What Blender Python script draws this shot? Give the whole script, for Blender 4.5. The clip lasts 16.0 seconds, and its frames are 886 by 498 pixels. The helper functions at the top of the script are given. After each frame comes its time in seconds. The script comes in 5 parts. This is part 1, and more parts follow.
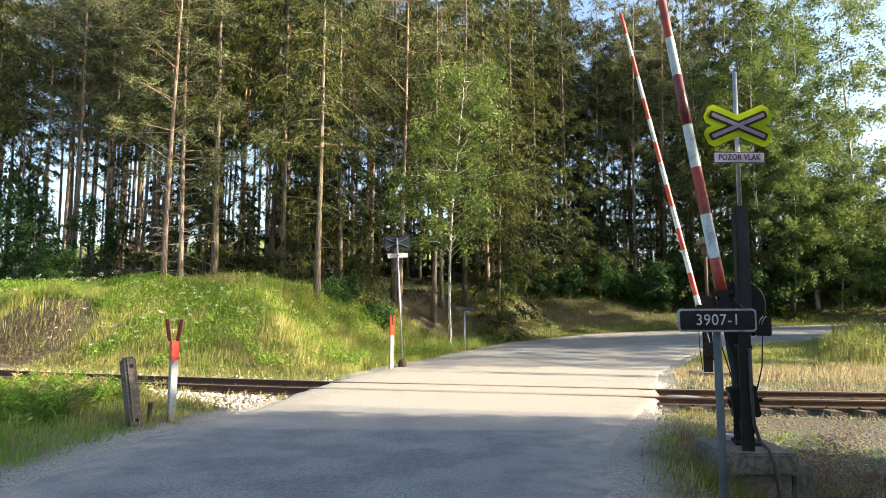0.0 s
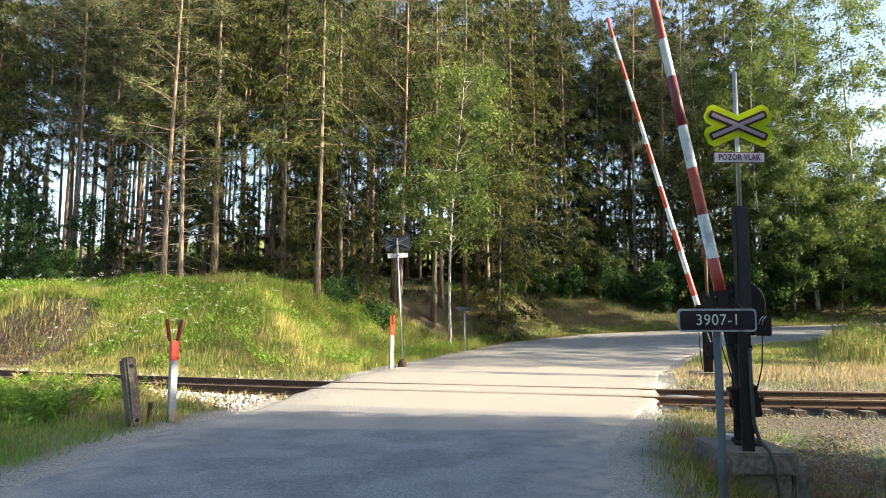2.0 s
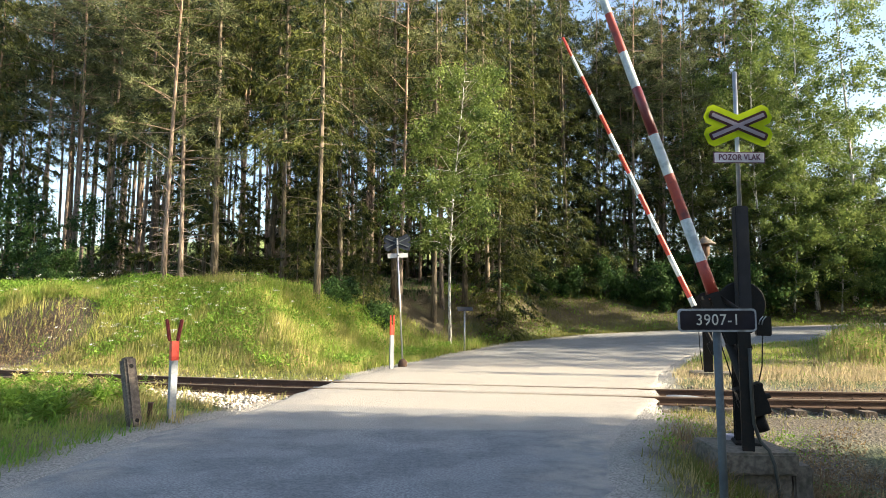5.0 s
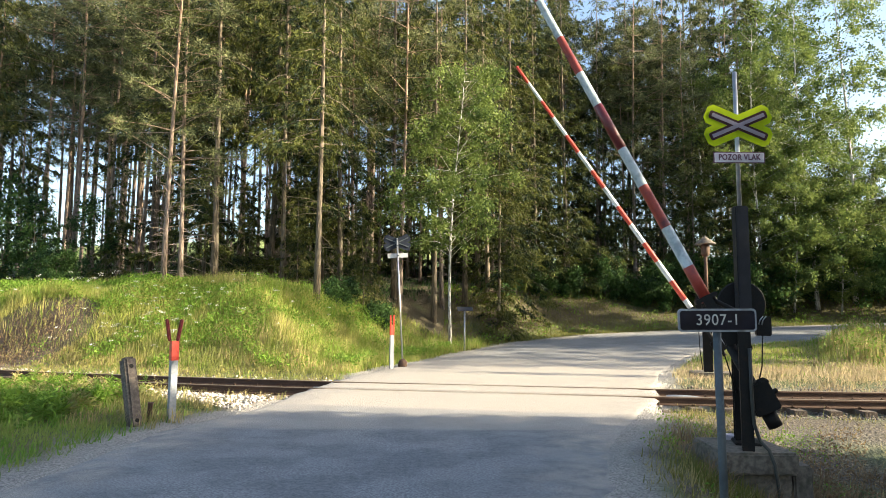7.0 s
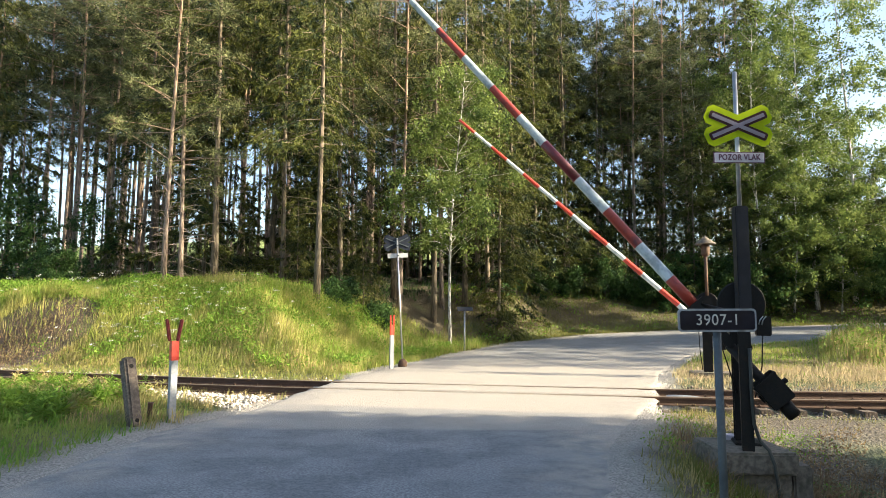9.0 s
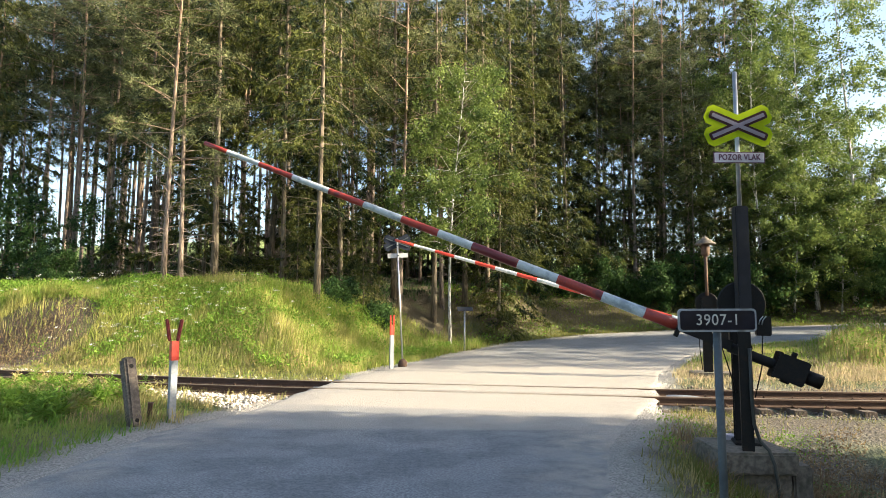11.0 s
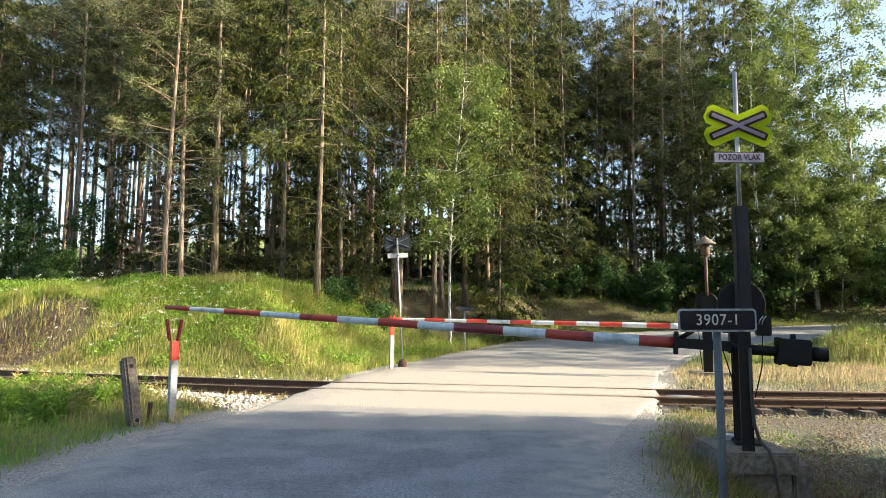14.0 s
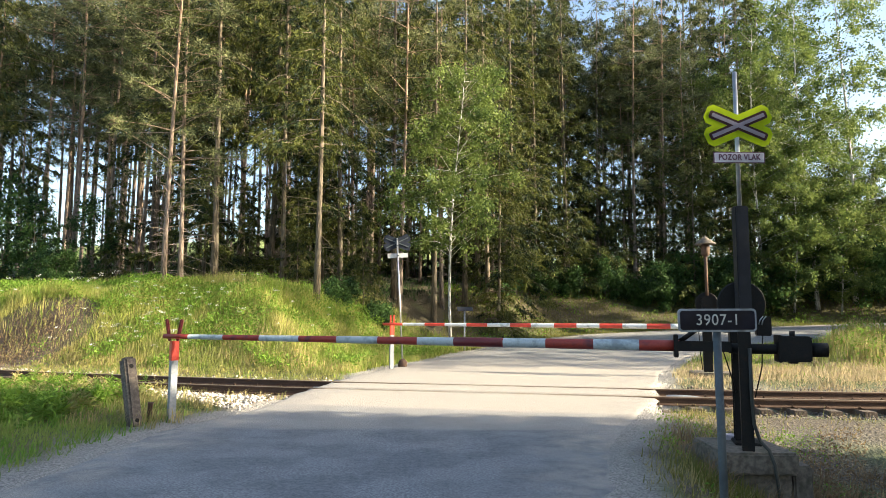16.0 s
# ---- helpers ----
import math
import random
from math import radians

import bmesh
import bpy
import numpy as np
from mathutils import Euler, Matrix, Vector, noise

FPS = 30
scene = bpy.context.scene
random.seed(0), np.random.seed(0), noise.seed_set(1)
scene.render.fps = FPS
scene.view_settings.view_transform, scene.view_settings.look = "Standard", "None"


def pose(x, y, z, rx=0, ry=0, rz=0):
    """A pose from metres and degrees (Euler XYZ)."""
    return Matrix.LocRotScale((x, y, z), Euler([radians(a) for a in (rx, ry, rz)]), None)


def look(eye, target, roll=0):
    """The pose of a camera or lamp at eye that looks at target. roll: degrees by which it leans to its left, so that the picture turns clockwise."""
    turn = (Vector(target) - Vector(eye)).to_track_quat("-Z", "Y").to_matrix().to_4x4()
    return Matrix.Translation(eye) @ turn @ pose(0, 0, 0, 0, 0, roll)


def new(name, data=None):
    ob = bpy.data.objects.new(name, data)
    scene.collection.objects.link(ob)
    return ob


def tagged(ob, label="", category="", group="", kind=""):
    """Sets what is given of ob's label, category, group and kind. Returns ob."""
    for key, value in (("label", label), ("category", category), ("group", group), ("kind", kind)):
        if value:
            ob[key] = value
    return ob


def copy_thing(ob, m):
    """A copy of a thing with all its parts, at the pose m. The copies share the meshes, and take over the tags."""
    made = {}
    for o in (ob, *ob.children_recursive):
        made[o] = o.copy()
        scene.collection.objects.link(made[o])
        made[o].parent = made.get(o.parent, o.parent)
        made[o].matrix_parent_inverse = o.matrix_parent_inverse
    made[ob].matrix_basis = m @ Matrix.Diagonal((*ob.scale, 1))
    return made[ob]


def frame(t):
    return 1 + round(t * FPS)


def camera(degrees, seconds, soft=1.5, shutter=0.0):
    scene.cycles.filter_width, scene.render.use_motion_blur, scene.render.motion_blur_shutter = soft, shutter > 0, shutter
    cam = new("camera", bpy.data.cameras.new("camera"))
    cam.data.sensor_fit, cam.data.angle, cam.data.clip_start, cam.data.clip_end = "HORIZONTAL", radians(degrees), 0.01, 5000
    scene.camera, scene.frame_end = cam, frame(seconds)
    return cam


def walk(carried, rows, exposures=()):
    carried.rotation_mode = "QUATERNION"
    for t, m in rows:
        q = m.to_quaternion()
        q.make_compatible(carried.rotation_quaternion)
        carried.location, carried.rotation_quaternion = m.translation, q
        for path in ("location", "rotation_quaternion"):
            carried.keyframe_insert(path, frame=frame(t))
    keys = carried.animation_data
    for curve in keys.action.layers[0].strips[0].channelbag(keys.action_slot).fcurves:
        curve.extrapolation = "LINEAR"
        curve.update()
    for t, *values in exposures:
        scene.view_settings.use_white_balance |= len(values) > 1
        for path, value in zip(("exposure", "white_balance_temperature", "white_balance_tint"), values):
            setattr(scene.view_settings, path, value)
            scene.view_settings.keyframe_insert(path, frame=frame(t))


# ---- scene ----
cam = camera(67.2, 16.0, soft=0.9)
EYE = Vector((0, 0, 1.6))
AIM = EYE + Vector((0, math.cos(radians(5.76)), math.sin(radians(5.76))))
walk(cam, [(0, look(EYE, AIM, 0.32)), (16, look(EYE, AIM, 0.32))])

# ---- light ----
SUN_TO = Vector((0.94, -0.19, 0.35)).normalized()
world = bpy.data.worlds.new("evening_sky")
scene.world = world
world.use_nodes = True
wn = world.node_tree.nodes
sky = wn.new("ShaderNodeTexSky")
sky.sky_type, sky.sun_disc = "NISHITA", False
sky.dust_density = 2.2
sky.sun_elevation = math.asin(SUN_TO.z)
sky.sun_rotation = math.atan2(SUN_TO.x, SUN_TO.y)
wn["Background"].inputs["Strength"].default_value = 0.11
world.node_tree.links.new(sky.outputs["Color"], wn["Background"].inputs["Color"])
sun = new("sun", bpy.data.lights.new("sun", "SUN"))
sun.data.energy, sun.data.angle, sun.data.color = 5.0, radians(0.55), (1.0, 0.87, 0.64)
sun.matrix_world = look(SUN_TO * 60, (0, 0, 0))
scene.view_settings.exposure = 1.95


# ---- materials ----
def nodes_of(name):
    m = bpy.data.materials.new(name)
    m.use_nodes = True
    return m, m.node_tree.nodes, m.node_tree.links, m.node_tree.nodes["Principled BSDF"]


def mixed(N, L, fac, a, b):
    """A colour mix node; a, b and fac are sockets or values."""
    n = N.new("ShaderNodeMix")
    n.data_type = "RGBA"
    for sock, v in ((n.inputs[0], fac), (n.inputs[6], a), (n.inputs[7], b)):
        if isinstance(v, bpy.types.NodeSocket):
            L.new(v, sock)
        else:
            sock.default_value = (*v, 1) if isinstance(v, tuple) else v
    return n.outputs[2]


def noisy(N, L, scale, lo=0.35, hi=0.65, detail=4.0, vec=None):
    n = N.new("ShaderNodeTexNoise")
    n.inputs["Scale"].default_value, n.inputs["Detail"].default_value = scale, detail
    r = N.new("ShaderNodeMapRange")
    r.inputs[1].default_value, r.inputs[2].default_value = lo, hi
    L.new(n.outputs[0], r.inputs[0])
    if vec is None:
        vec = N.new("ShaderNodeTexCoord").outputs["Object"]
    L.new(vec, n.inputs["Vector"])
    return r.outputs[0]


def surface(name, a, b, fine=60.0, coarse=4.0, rough=0.7, metal=0.0, bump=0.15, stain=None, stain_at=0.6, spec=0.5):
    """Two tones mixed by fine grain, a coarse stain, and relief of the fine grain."""
    m, N, L, P = nodes_of(name)
    f, c = noisy(N, L, fine), noisy(N, L, coarse, 0.4, 0.62)
    col = mixed(N, L, f, a, b)
    if stain:
        col = mixed(N, L, noisy(N, L, coarse * 1.7, stain_at - 0.06, stain_at + 0.1, 6.0), col, stain)
    else:
        col = mixed(N, L, c, col, tuple(x * 0.72 for x in a))
    L.new(col, P.inputs["Base Color"])
    P.inputs["Roughness"].default_value, P.inputs["Metallic"].default_value = rough, metal
    P.inputs["Specular IOR Level"].default_value = spec
    bp = N.new("ShaderNodeBump")
    bp.inputs["Strength"].default_value, bp.inputs["Distance"].default_value = bump, 0.01
    L.new(f, bp.inputs["Height"])
    L.new(bp.outputs[0], P.inputs["Normal"])
    return m


def leafy(name, a, b, c, glow=0.45, rough=0.55, patch=0.0, clump=None):
    """Foliage: colour varies leaf by leaf and plant by plant; light passes through."""
    m, N, L, P = nodes_of(name)
    isl, ob = N.new("ShaderNodeNewGeometry"), N.new("ShaderNodeObjectInfo")
    col = mixed(N, L, isl.outputs["Random Per Island"], a, b)
    r = N.new("ShaderNodeMapRange")
    r.inputs[3].default_value, r.inputs[4].default_value = 0.0, 0.55
    L.new(ob.outputs["Random"], r.inputs[0])
    spread = noisy(N, L, patch, 0.4, 0.62) if patch else r.outputs[0]
    col = mixed(N, L, spread, col, c)
    # dark noise clumps paint the crown's inner shade into the leaf colour
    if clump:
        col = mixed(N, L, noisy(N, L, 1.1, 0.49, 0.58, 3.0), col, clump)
    L.new(col, P.inputs["Base Color"])
    P.inputs["Roughness"].default_value = rough
    P.inputs["Specular IOR Level"].default_value = 0.12
    t, mx = N.new("ShaderNodeBsdfTranslucent"), N.new("ShaderNodeMixShader")
    L.new(col, t.inputs["Color"])
    mx.inputs[0].default_value = glow
    L.new(P.outputs[0], mx.inputs[1])
    L.new(t.outputs[0], mx.inputs[2])
    L.new(mx.outputs[0], N["Material Output"].inputs["Surface"])
    return m


M = {
    "red": surface("red_paint", (0.30, 0.034, 0.018), (0.24, 0.026, 0.016), 60, 4, 0.5, stain=(0.11, 0.02, 0.022), stain_at=0.58),
    "white": surface("white_paint", (0.66, 0.68, 0.67), (0.56, 0.59, 0.59), 60, 5, 0.5, stain=(0.34, 0.38, 0.38), stain_at=0.57),
    "old_white": surface("dirty_white_paint", (0.46, 0.51, 0.52), (0.38, 0.43, 0.44), 60, 5, 0.5, stain=(0.24, 0.28, 0.29), stain_at=0.55),
    "maroon": surface("dark_maroon_tape", (0.15, 0.014, 0.017), (0.11, 0.011, 0.014), 70, 6, 0.4),
    "bright_red": surface("bright_red_paint", (0.62, 0.06, 0.03), (0.52, 0.05, 0.03), 90, 5, 0.45),
    "black": surface("black_paint", (0.008, 0.008, 0.008), (0.012, 0.011, 0.010), 70, 6, 0.62, stain=(0.018, 0.013, 0.010), spec=0.2),
    "dark_blue": surface("dark_blue_paint", (0.008, 0.010, 0.016), (0.012, 0.014, 0.021), 70, 6, 0.5, spec=0.3),
    "zinc": surface("galvanised_steel", (0.42, 0.44, 0.46), (0.34, 0.36, 0.38), 120, 8, 0.4, 0.7, 0.05),
    "zinc_dull": surface("dull_galvanised_steel", (0.075, 0.095, 0.105), (0.055, 0.07, 0.08), 40, 8, 0.6, 0.1, 0.05),
    "grey_paint": surface("grey_paint", (0.022, 0.028, 0.042), (0.016, 0.021, 0.032), 60, 6, 0.7, spec=0.2),
    "post_grey": surface("pale_grey_post_paint", (0.27, 0.29, 0.31), (0.20, 0.22, 0.24), 30, 5, 0.6, stain=(0.12, 0.12, 0.12), stain_at=0.62),
    "yellow": surface("fluorescent_yellow_green_sheet", (0.36, 0.47, 0.0), (0.31, 0.42, 0.0), 120, 5, 0.5, bump=0.02, spec=0.12),
    "sheet_white": surface("white_reflective_sheet", (0.47, 0.44, 0.50), (0.42, 0.39, 0.45), 120, 8, 0.45, bump=0.02),
    "sign_red": surface("dark_red_sheet", (0.035, 0.007, 0.009), (0.025, 0.006, 0.007), 100, 8, 0.5, bump=0.02, spec=0.2),
    "bar_grey": surface("greyed_reflective_bar", (0.25, 0.22, 0.27), (0.20, 0.18, 0.22), 120, 8, 0.5, bump=0.02, spec=0.2),
    "sign_blue": surface("blue_black_enamel", (0.007, 0.009, 0.018), (0.010, 0.012, 0.022), 9, 5, 0.2, bump=0.05, spec=0.12),
    "letter": surface("pale_letter_paint", (0.50, 0.51, 0.50), (0.42, 0.43, 0.42), 100, 9, 0.5, bump=0.02),
    "letter_dark": surface("dark_letter_paint", (0.09, 0.03, 0.06), (0.07, 0.02, 0.05), 100, 9, 0.5, bump=0.02),
    "concrete": surface("weathered_concrete", (0.18, 0.152, 0.12), (0.085, 0.073, 0.058), 18, 3, 0.9, bump=0.5, stain=(0.06, 0.06, 0.04)),
    "old_wood": surface("weathered_grey_timber", (0.16, 0.13, 0.105), (0.085, 0.07, 0.058), 25, 3, 0.9, bump=0.6, stain=(0.07, 0.06, 0.05)),
    "rust": surface("rusty_rail_steel", (0.10, 0.055, 0.034), (0.065, 0.038, 0.026), 60, 5, 0.75, 0.2, 0.3),
    "rail_top": surface("worn_rail_head", (0.30, 0.23, 0.16), (0.22, 0.16, 0.11), 30, 3, 0.45, 0.5, 0.05),
    "sleeper": surface("tarred_sleeper_wood", (0.11, 0.08, 0.06), (0.07, 0.055, 0.045), 30, 4, 0.9, bump=0.5),
    "stone": surface("pale_ballast_stone", (0.62, 0.57, 0.50), (0.48, 0.44, 0.38), 30, 8, 0.9, bump=0.3),
    "stone_old": surface("old_brown_ballast", (0.18, 0.145, 0.12), (0.11, 0.09, 0.075), 30, 8, 0.9, bump=0.3),
    "rubber": surface("black_cable_rubber", (0.03, 0.032, 0.025), (0.02, 0.022, 0.018), 60, 8, 0.6),
    # clump: darker green standing for shade deep in the foliage
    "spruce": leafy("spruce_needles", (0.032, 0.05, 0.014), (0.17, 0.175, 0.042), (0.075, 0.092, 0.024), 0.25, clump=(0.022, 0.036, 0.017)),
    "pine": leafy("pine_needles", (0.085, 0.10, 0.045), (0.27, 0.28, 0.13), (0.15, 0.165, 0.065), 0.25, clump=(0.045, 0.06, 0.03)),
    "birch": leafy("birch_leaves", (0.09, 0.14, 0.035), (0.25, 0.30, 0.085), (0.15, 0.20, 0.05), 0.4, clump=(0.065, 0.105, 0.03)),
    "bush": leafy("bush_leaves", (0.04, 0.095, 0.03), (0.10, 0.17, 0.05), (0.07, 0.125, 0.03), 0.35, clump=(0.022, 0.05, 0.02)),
    "grass": leafy("meadow_grass", (0.11, 0.21, 0.025), (0.29, 0.38, 0.065), (0.44, 0.42, 0.13), 0.4, patch=1.3),
    "verge": leafy("verge_grass", (0.08, 0.19, 0.025), (0.18, 0.31, 0.05), (0.27, 0.32, 0.085), 0.4, patch=1.1),
    "weed": leafy("weed_leaves", (0.09, 0.18, 0.022), (0.26, 0.39, 0.065), (0.15, 0.26, 0.035), 0.4, patch=1.4),
    "dry_grass": leafy("dry_grass", (0.48, 0.37, 0.18), (0.34, 0.30, 0.12), (0.24, 0.25, 0.085), 0.35, patch=1.2),
    "straw": leafy("straw", (0.50, 0.40, 0.26), (0.30, 0.235, 0.14), (0.38, 0.33, 0.19), 0.35, patch=1.5),
    "dead": leafy("dead_brown_leaves", (0.21, 0.145, 0.088), (0.12, 0.085, 0.054), (0.28, 0.20, 0.11), 0.2, patch=1.5),
    "petal": leafy("white_petals", (0.75, 0.75, 0.70), (0.65, 0.66, 0.60), (0.7, 0.7, 0.66), 0.35),
    "moss": leafy("mossy_grass", (0.10, 0.13, 0.025), (0.20, 0.18, 0.05), (0.16, 0.15, 0.04), 0.35),
}


def bark(name, low, high, at, span, dark):
    """Bark that changes colour with height, with vertical furrows."""
    m, N, L, P = nodes_of(name)
    tc = N.new("ShaderNodeTexCoord").outputs["Object"]
    mp = N.new("ShaderNodeMapping")
    mp.inputs["Scale"].default_value = (9, 9, 1.6)
    L.new(tc, mp.inputs[0])
    f = noisy(N, L, 2.2, 0.36, 0.62, 5.0, mp.outputs[0])
    sep = N.new("ShaderNodeSeparateXYZ")
    L.new(tc, sep.inputs[0])
    r = N.new("ShaderNodeMapRange")
    r.inputs[1].default_value, r.inputs[2].default_value = at, at + span
    L.new(sep.outputs[2], r.inputs[0])
    base = mixed(N, L, r.outputs[0], low, high)
    L.new(mixed(N, L, f, dark, base), P.inputs["Base Color"])
    P.inputs["Roughness"].default_value = 0.9
    bp = N.new("ShaderNodeBump")
    bp.inputs["Strength"].default_value, bp.inputs["Distance"].default_value = 0.7, 0.03
    L.new(f, bp.inputs["Height"])
    L.new(bp.outputs[0], P.inputs["Normal"])
    return m


M["pine_bark"] = bark("pine_bark", (0.32, 0.25, 0.20), (0.38, 0.25, 0.16), 3, 8, (0.13, 0.10, 0.08))
M["spruce_bark"] = bark("spruce_bark", (0.20, 0.165, 0.115), (0.19, 0.15, 0.105), 2, 10, (0.09, 0.073, 0.053))
M["bush_bark"] = bark("shrub_bark", (0.14, 0.11, 0.08), (0.16, 0.13, 0.09), 0.5, 2, (0.07, 0.06, 0.045))
M["birch_bark"] = bark("birch_bark", (0.5, 0.48, 0.44), (0.68, 0.66, 0.62), 0.5, 2, (0.10, 0.09, 0.08))


def asphalt():
    m, N, L, P = nodes_of("worn_asphalt")
    tc = N.new("ShaderNodeTexCoord").outputs["Object"]
    grain = noisy(N, L, 42, 0.36, 0.64, 5.0, tc)
    patch = noisy(N, L, 1.1, 0.44, 0.56, 7.0, tc)
    mid = noisy(N, L, 14, 0.34, 0.66, 4.0, tc)
    col = mixed(N, L, mixed(N, L, 0.5, grain, mid), (0.085, 0.094, 0.106), (0.20, 0.213, 0.228))
    col = mixed(N, L, patch, col, mixed(N, L, grain, (0.125, 0.135, 0.147), (0.255, 0.268, 0.28)))
    # old pale slab round the rails, darker newer patch before it
    att = N.new("ShaderNodeAttribute")
    att.attribute_name = "worn"
    pale = mixed(N, L, grain, (0.31, 0.283, 0.243), (0.41, 0.373, 0.322))
    col = mixed(N, L, att.outputs["Fac"], col, pale)
    att2 = N.new("ShaderNodeAttribute")
    att2.attribute_name = "grit"
    gravel = mixed(N, L, noisy(N, L, 130, 0.4, 0.6, 2.0, tc), (0.18, 0.165, 0.145), (0.42, 0.39, 0.35))
    mul = N.new("ShaderNodeMath")
    mul.operation, mul.use_clamp = "MULTIPLY", True
    L.new(att2.outputs["Fac"], mul.inputs[0])
    ad = N.new("ShaderNodeMath")
    ad.operation = "ADD"
    ad.inputs[1].default_value = 0.2
    L.new(noisy(N, L, 3.0, 0.35, 0.65, 6.0, tc), ad.inputs[0])
    L.new(ad.outputs[0], mul.inputs[1])
    col = mixed(N, L, mul.outputs[0], col, gravel)
    crack = N.new("ShaderNodeTexVoronoi")
    crack.feature = "DISTANCE_TO_EDGE"
    crack.inputs["Scale"].default_value = 0.55
    dist = N.new("ShaderNodeTexNoise")
    dist.inputs["Scale"].default_value = 2.5
    L.new(tc, dist.inputs["Vector"])
    va = N.new("ShaderNodeVectorMath")
    L.new(tc, va.inputs[0])
    L.new(dist.outputs["Color"], va.inputs[1])
    L.new(va.outputs[0], crack.inputs["Vector"])
    cr = N.new("ShaderNodeMapRange")
    cr.inputs[1].default_value, cr.inputs[2].default_value, cr.inputs[3].default_value, cr.inputs[4].default_value = 0.004, 0.012, 0.10, 0.0
    L.new(crack.outputs["Distance"], cr.inputs[0])
    col = mixed(N, L, cr.outputs[0], col, (0.05, 0.05, 0.05))
    L.new(col, P.inputs["Base Color"])
    P.inputs["Roughness"].default_value = 0.85
    bp = N.new("ShaderNodeBump")
    bp.inputs["Strength"].default_value, bp.inputs["Distance"].default_value = 0.5, 0.012
    L.new(grain, bp.inputs["Height"])
    L.new(bp.outputs[0], P.inputs["Normal"])
    return m


def soil():
    m, N, L, P = nodes_of("meadow_soil")
    tc = N.new("ShaderNodeTexCoord").outputs["Object"]
    f, c = noisy(N, L, 22, 0.35, 0.65, 5.0, tc), noisy(N, L, 0.8, 0.4, 0.6, 4.0, tc)

    def att(n):
        a = N.new("ShaderNodeAttribute")
        a.attribute_name = n
        return a.outputs["Fac"]
    green = mixed(N, L, f, (0.05, 0.075, 0.018), (0.10, 0.13, 0.035))
    green = mixed(N, L, c, green, (0.13, 0.13, 0.05))
    col = mixed(N, L, att("litter"), green, mixed(N, L, f, (0.055, 0.04, 0.025), (0.10, 0.085, 0.04)))
    col = mixed(N, L, att("bare"), col, mixed(N, L, f, (0.065, 0.049, 0.037), (0.135, 0.104, 0.076)))
    col = mixed(N, L, att("gravel"), col, mixed(N, L, noisy(N, L, 45, 0.35, 0.65, 3.0, tc), (0.19, 0.18, 0.165), (0.42, 0.395, 0.36)))
    col = mixed(N, L, att("field"), col, mixed(N, L, c, (0.13, 0.19, 0.045), (0.22, 0.27, 0.08)))
    L.new(col, P.inputs["Base Color"])
    P.inputs["Roughness"].default_value = 0.95
    bp = N.new("ShaderNodeBump")
    bp.inputs["Strength"].default_value, bp.inputs["Distance"].default_value = 0.8, 0.05
    L.new(f, bp.inputs["Height"])
    L.new(bp.outputs[0], P.inputs["Normal"])
    return m


M["asphalt"], M["soil"] = asphalt(), soil()


# ---- mesh helpers ----
def ob_mesh(name, bm_or_data, mats, parent=None, label=""):
    """Links a bmesh (or a finished mesh) as one object, under parent if given."""
    if isinstance(bm_or_data, bmesh.types.BMesh):
        me = bpy.data.meshes.new(name)
        bm_or_data.to_mesh(me)
        bm_or_data.free()
    else:
        me = bm_or_data
    for m in mats if isinstance(mats, (list, tuple)) else [mats]:
        me.materials.append(m)
    ob = new(name, me)
    if parent is not None:
        ob.parent = parent
    return tagged(ob, label) if label else ob


def part(name, bm, material, parent, label=""):
    return ob_mesh(name, bm, material, parent, label)


def empty(name, m, label, category, group=""):
    e = new(name)
    e.matrix_basis = m
    e.empty_display_size = 0.2
    return tagged(e, label, category, group)


def add_box(bm, c, s, bevel=0.006, rot=None, mat=0):
    """A bevelled box of size s centred on c."""
    r = bmesh.ops.create_cube(bm, size=1.0)
    vs = r["verts"]
    bmesh.ops.scale(bm, vec=s, verts=vs)
    if bevel:
        es = list({e for v in vs for e in v.link_edges})
        k = bmesh.ops.bevel(bm, geom=es, offset=min(bevel, min(s) * 0.3), segments=2, affect="EDGES")
        vs = list({v for f in k["faces"] for v in f.verts} | {v for v in vs if v.is_valid})
    if rot is not None:
        bmesh.ops.transform(bm, matrix=rot, verts=vs)
    bmesh.ops.translate(bm, vec=c, verts=vs)
    for f in {f for v in vs for f in v.link_faces}:
        f.material_index = mat
    return vs


def add_tube(bm, pts, radii, sides=10, mat=0, caps=True):
    """A tube through pts with a radius at each, kept untwisted."""
    pts = [Vector(p) for p in pts]
    if not isinstance(radii, (list, tuple)):
        radii = [radii] * len(pts)
    rings = []
    side = None
    for i, p in enumerate(pts):
        d = (pts[min(i + 1, len(pts) - 1)] - pts[max(i - 1, 0)]).normalized()
        if side is None:
            side = d.orthogonal().normalized()
        side = (side - d * side.dot(d)).normalized()
        up = d.cross(side)
        rings.append([bm.verts.new(p + (side * math.cos(a) + up * math.sin(a)) * radii[i]) for a in (2 * math.pi * k / sides for k in range(sides))])
    for a, b in zip(rings, rings[1:]):
        for k in range(sides):
            f = bm.faces.new((a[k], a[(k + 1) % sides], b[(k + 1) % sides], b[k]))
            f.smooth, f.material_index = True, mat
    if caps:
        bm.faces.new(rings[0][::-1]).material_index = mat
        bm.faces.new(rings[-1]).material_index = mat
    return rings


